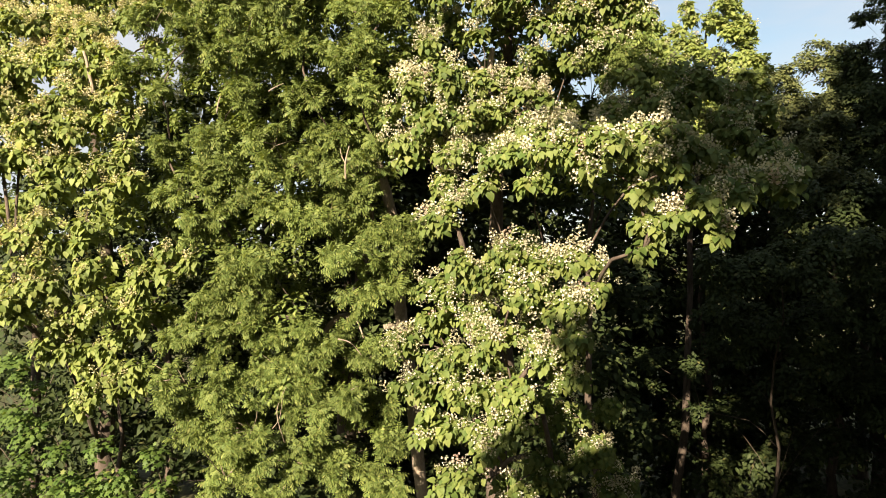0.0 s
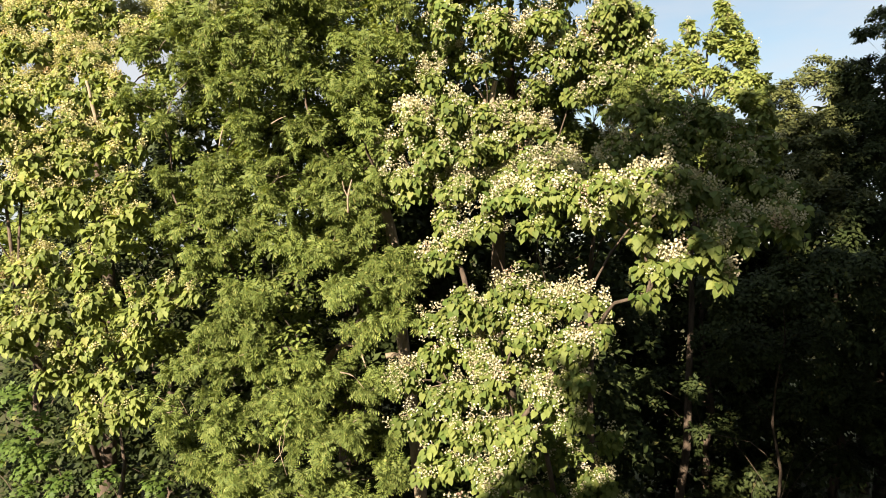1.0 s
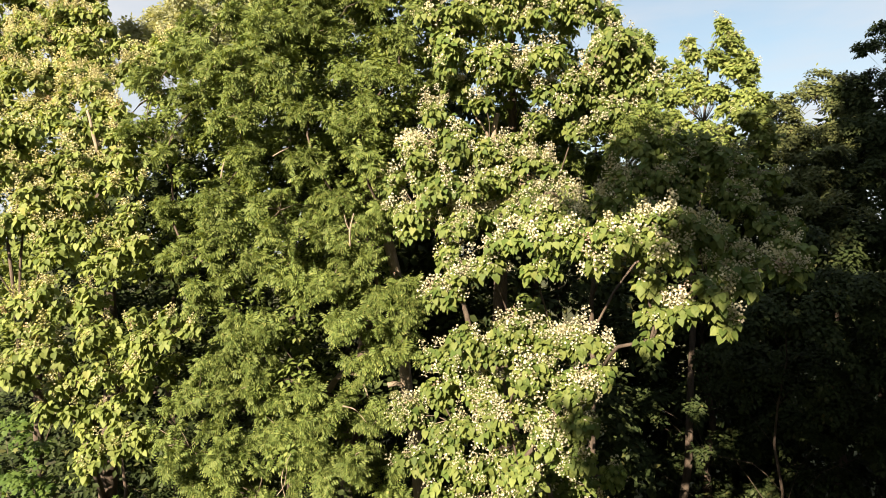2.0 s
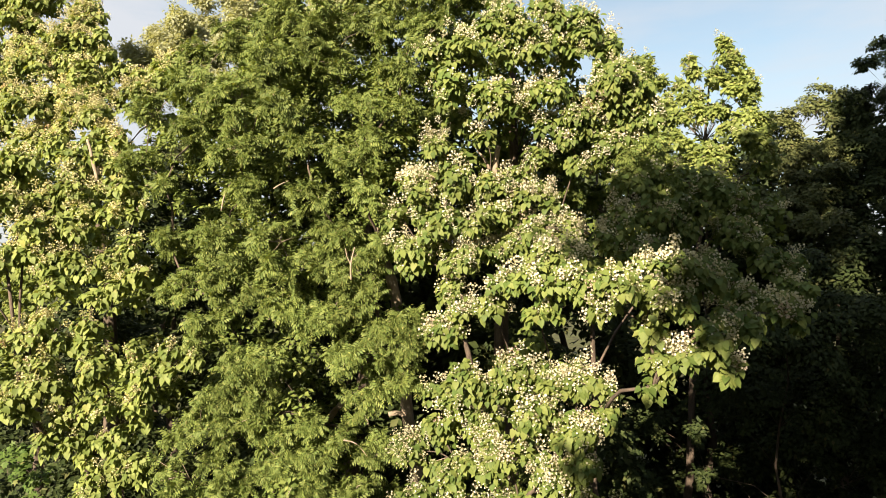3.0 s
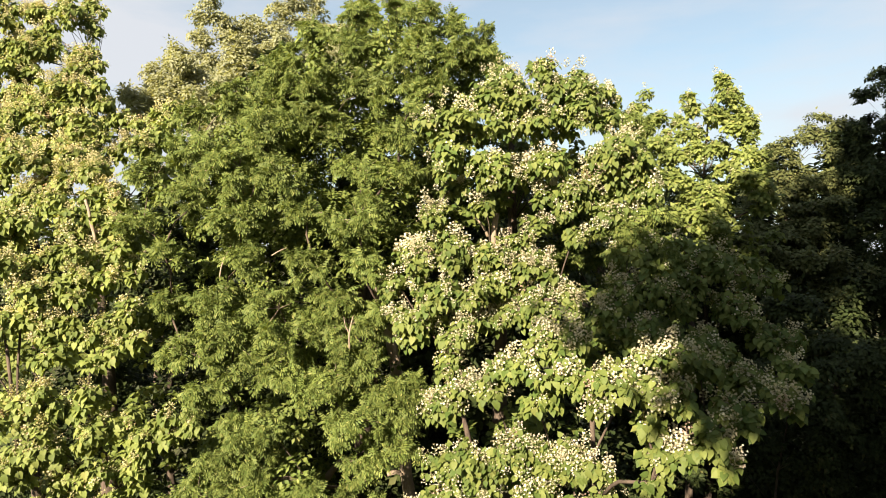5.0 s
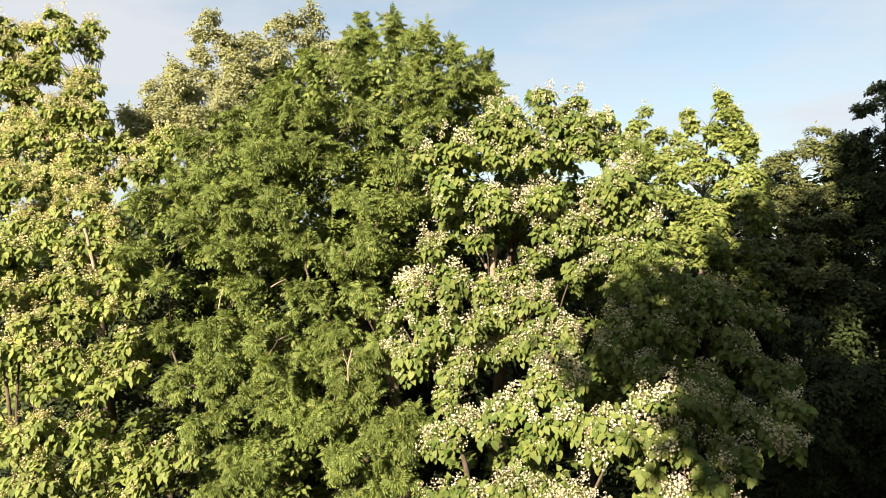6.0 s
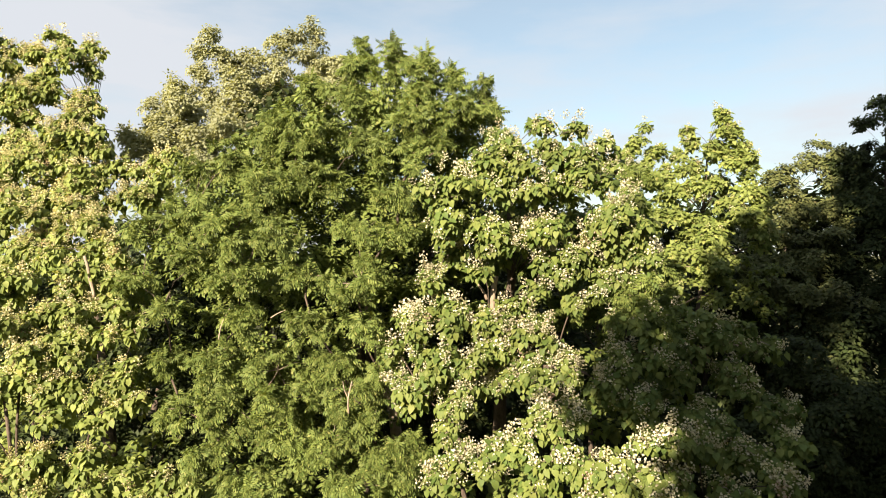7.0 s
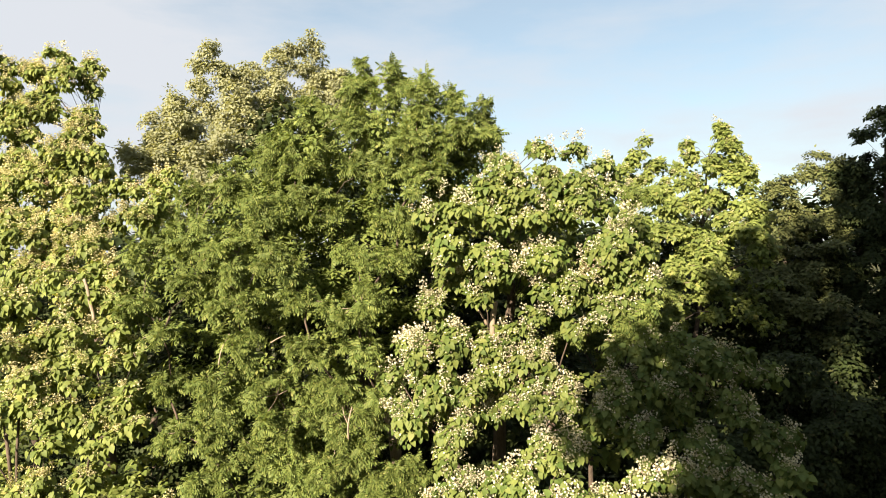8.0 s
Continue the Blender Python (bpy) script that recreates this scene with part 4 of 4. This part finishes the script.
first = woodland_tree(31, 14.0, 3.4, 0.38, 19)
first.matrix_basis = pose(-16, 27, 0)
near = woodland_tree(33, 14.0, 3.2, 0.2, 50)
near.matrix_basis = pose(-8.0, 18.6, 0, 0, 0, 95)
# rows with the darkened leaves, added to blacken gaps between the crowns
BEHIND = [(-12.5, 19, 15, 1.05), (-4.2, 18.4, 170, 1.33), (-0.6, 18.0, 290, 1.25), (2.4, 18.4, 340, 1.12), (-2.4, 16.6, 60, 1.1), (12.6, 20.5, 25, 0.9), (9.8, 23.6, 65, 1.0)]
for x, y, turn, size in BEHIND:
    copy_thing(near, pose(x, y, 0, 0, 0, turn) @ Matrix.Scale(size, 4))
# the last two stand unseen at the side, added to shade the tall oak
STANDS = [
    (-12, 26.5, 40, 1.15), (-3, 26, 100, 1.15), (1.0, 25, 160, 1.15), (4.8, 26, 220, 1.15), (9.5, 27, 250, 1.1),
    (14.4, 27.6, 80, 1.2), (18.4, 28, 190, 1.3), (11.4, 27.4, 300, 1.18), (21.5, 19, 60, 1.7), (17.0, 14.0, 110, 1.75),
]
# unseen trees added further along the clearing to block sky light and sun
SHADE_STANDS = [(-18, -16, 70, 1.15), (-25, -12, 130, 1.15), (5.5, -13.5, 150, 2.3), (12, -15, 240, 2.2), (21, 2, 40, 1.9), (19.5, 4.5, 200, 2.2)]
for x, y, turn, size in STANDS + SHADE_STANDS:
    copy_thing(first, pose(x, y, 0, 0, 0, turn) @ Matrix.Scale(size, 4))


def shade_oak():
    """Tall unseen tree added across the clearing: its broad, uneven crown shades one end of this wood edge."""
    rng, gaps = random.Random(44), random.Random(7)
    heading_x, heading_y = math.sin(heading), math.cos(heading)
    clumps = []
    z = 4.6
    while z < 37.5:
        # crown edge by height, set to where the shade's edge has to fall
        rim = -3.7 if z < 15 else -2.75 if z < 16 else -0.25 if z < 18 else 0.6 if z < 19.3 else -1.2 if z < 20.7 else -2.9 if z < 22 else -1.3 if z < 23.5 else -1.5 if z < 24.9 else -2.0 if z < 26.4 else -1.5 if z < 27.8 else -0.5 if z < 31 else 0.0 if z < 32 else 2.2
        rim += rng.uniform(-0.2, 0.3) if z > 24 else 0
        for u in np.arange(rim + 1.0, max(8.0 - 0.12 * z, 4.8), 1.5):
            if z > 20.2 and u > rim + 2 and gaps.random() < 0.1:
                continue   # a gap between two boughs, left so sun flecks pass
            for s in (-7.2, -9.3):
                jog = rng.uniform(-0.2, 0.2)
                clumps.append((s * heading_x + u * heading_y + jog, s * heading_y - u * heading_x, z + rng.uniform(-0.25, 0.25) - (0.45 if 21 < z < 22 else 0), rng.uniform(0.95, 1.15)))
        z += 1.4
    return small_leaved("shade_oak", (-1.2, -8.8, 0), (-1.6, -8.6, 34), 0.5, clumps, 45, "unseen tall tree added across the clearing to cast shade", PLAIN, SHADE_LEAF, 0.42, 35, group="wood around", per=6)


shade_oak()
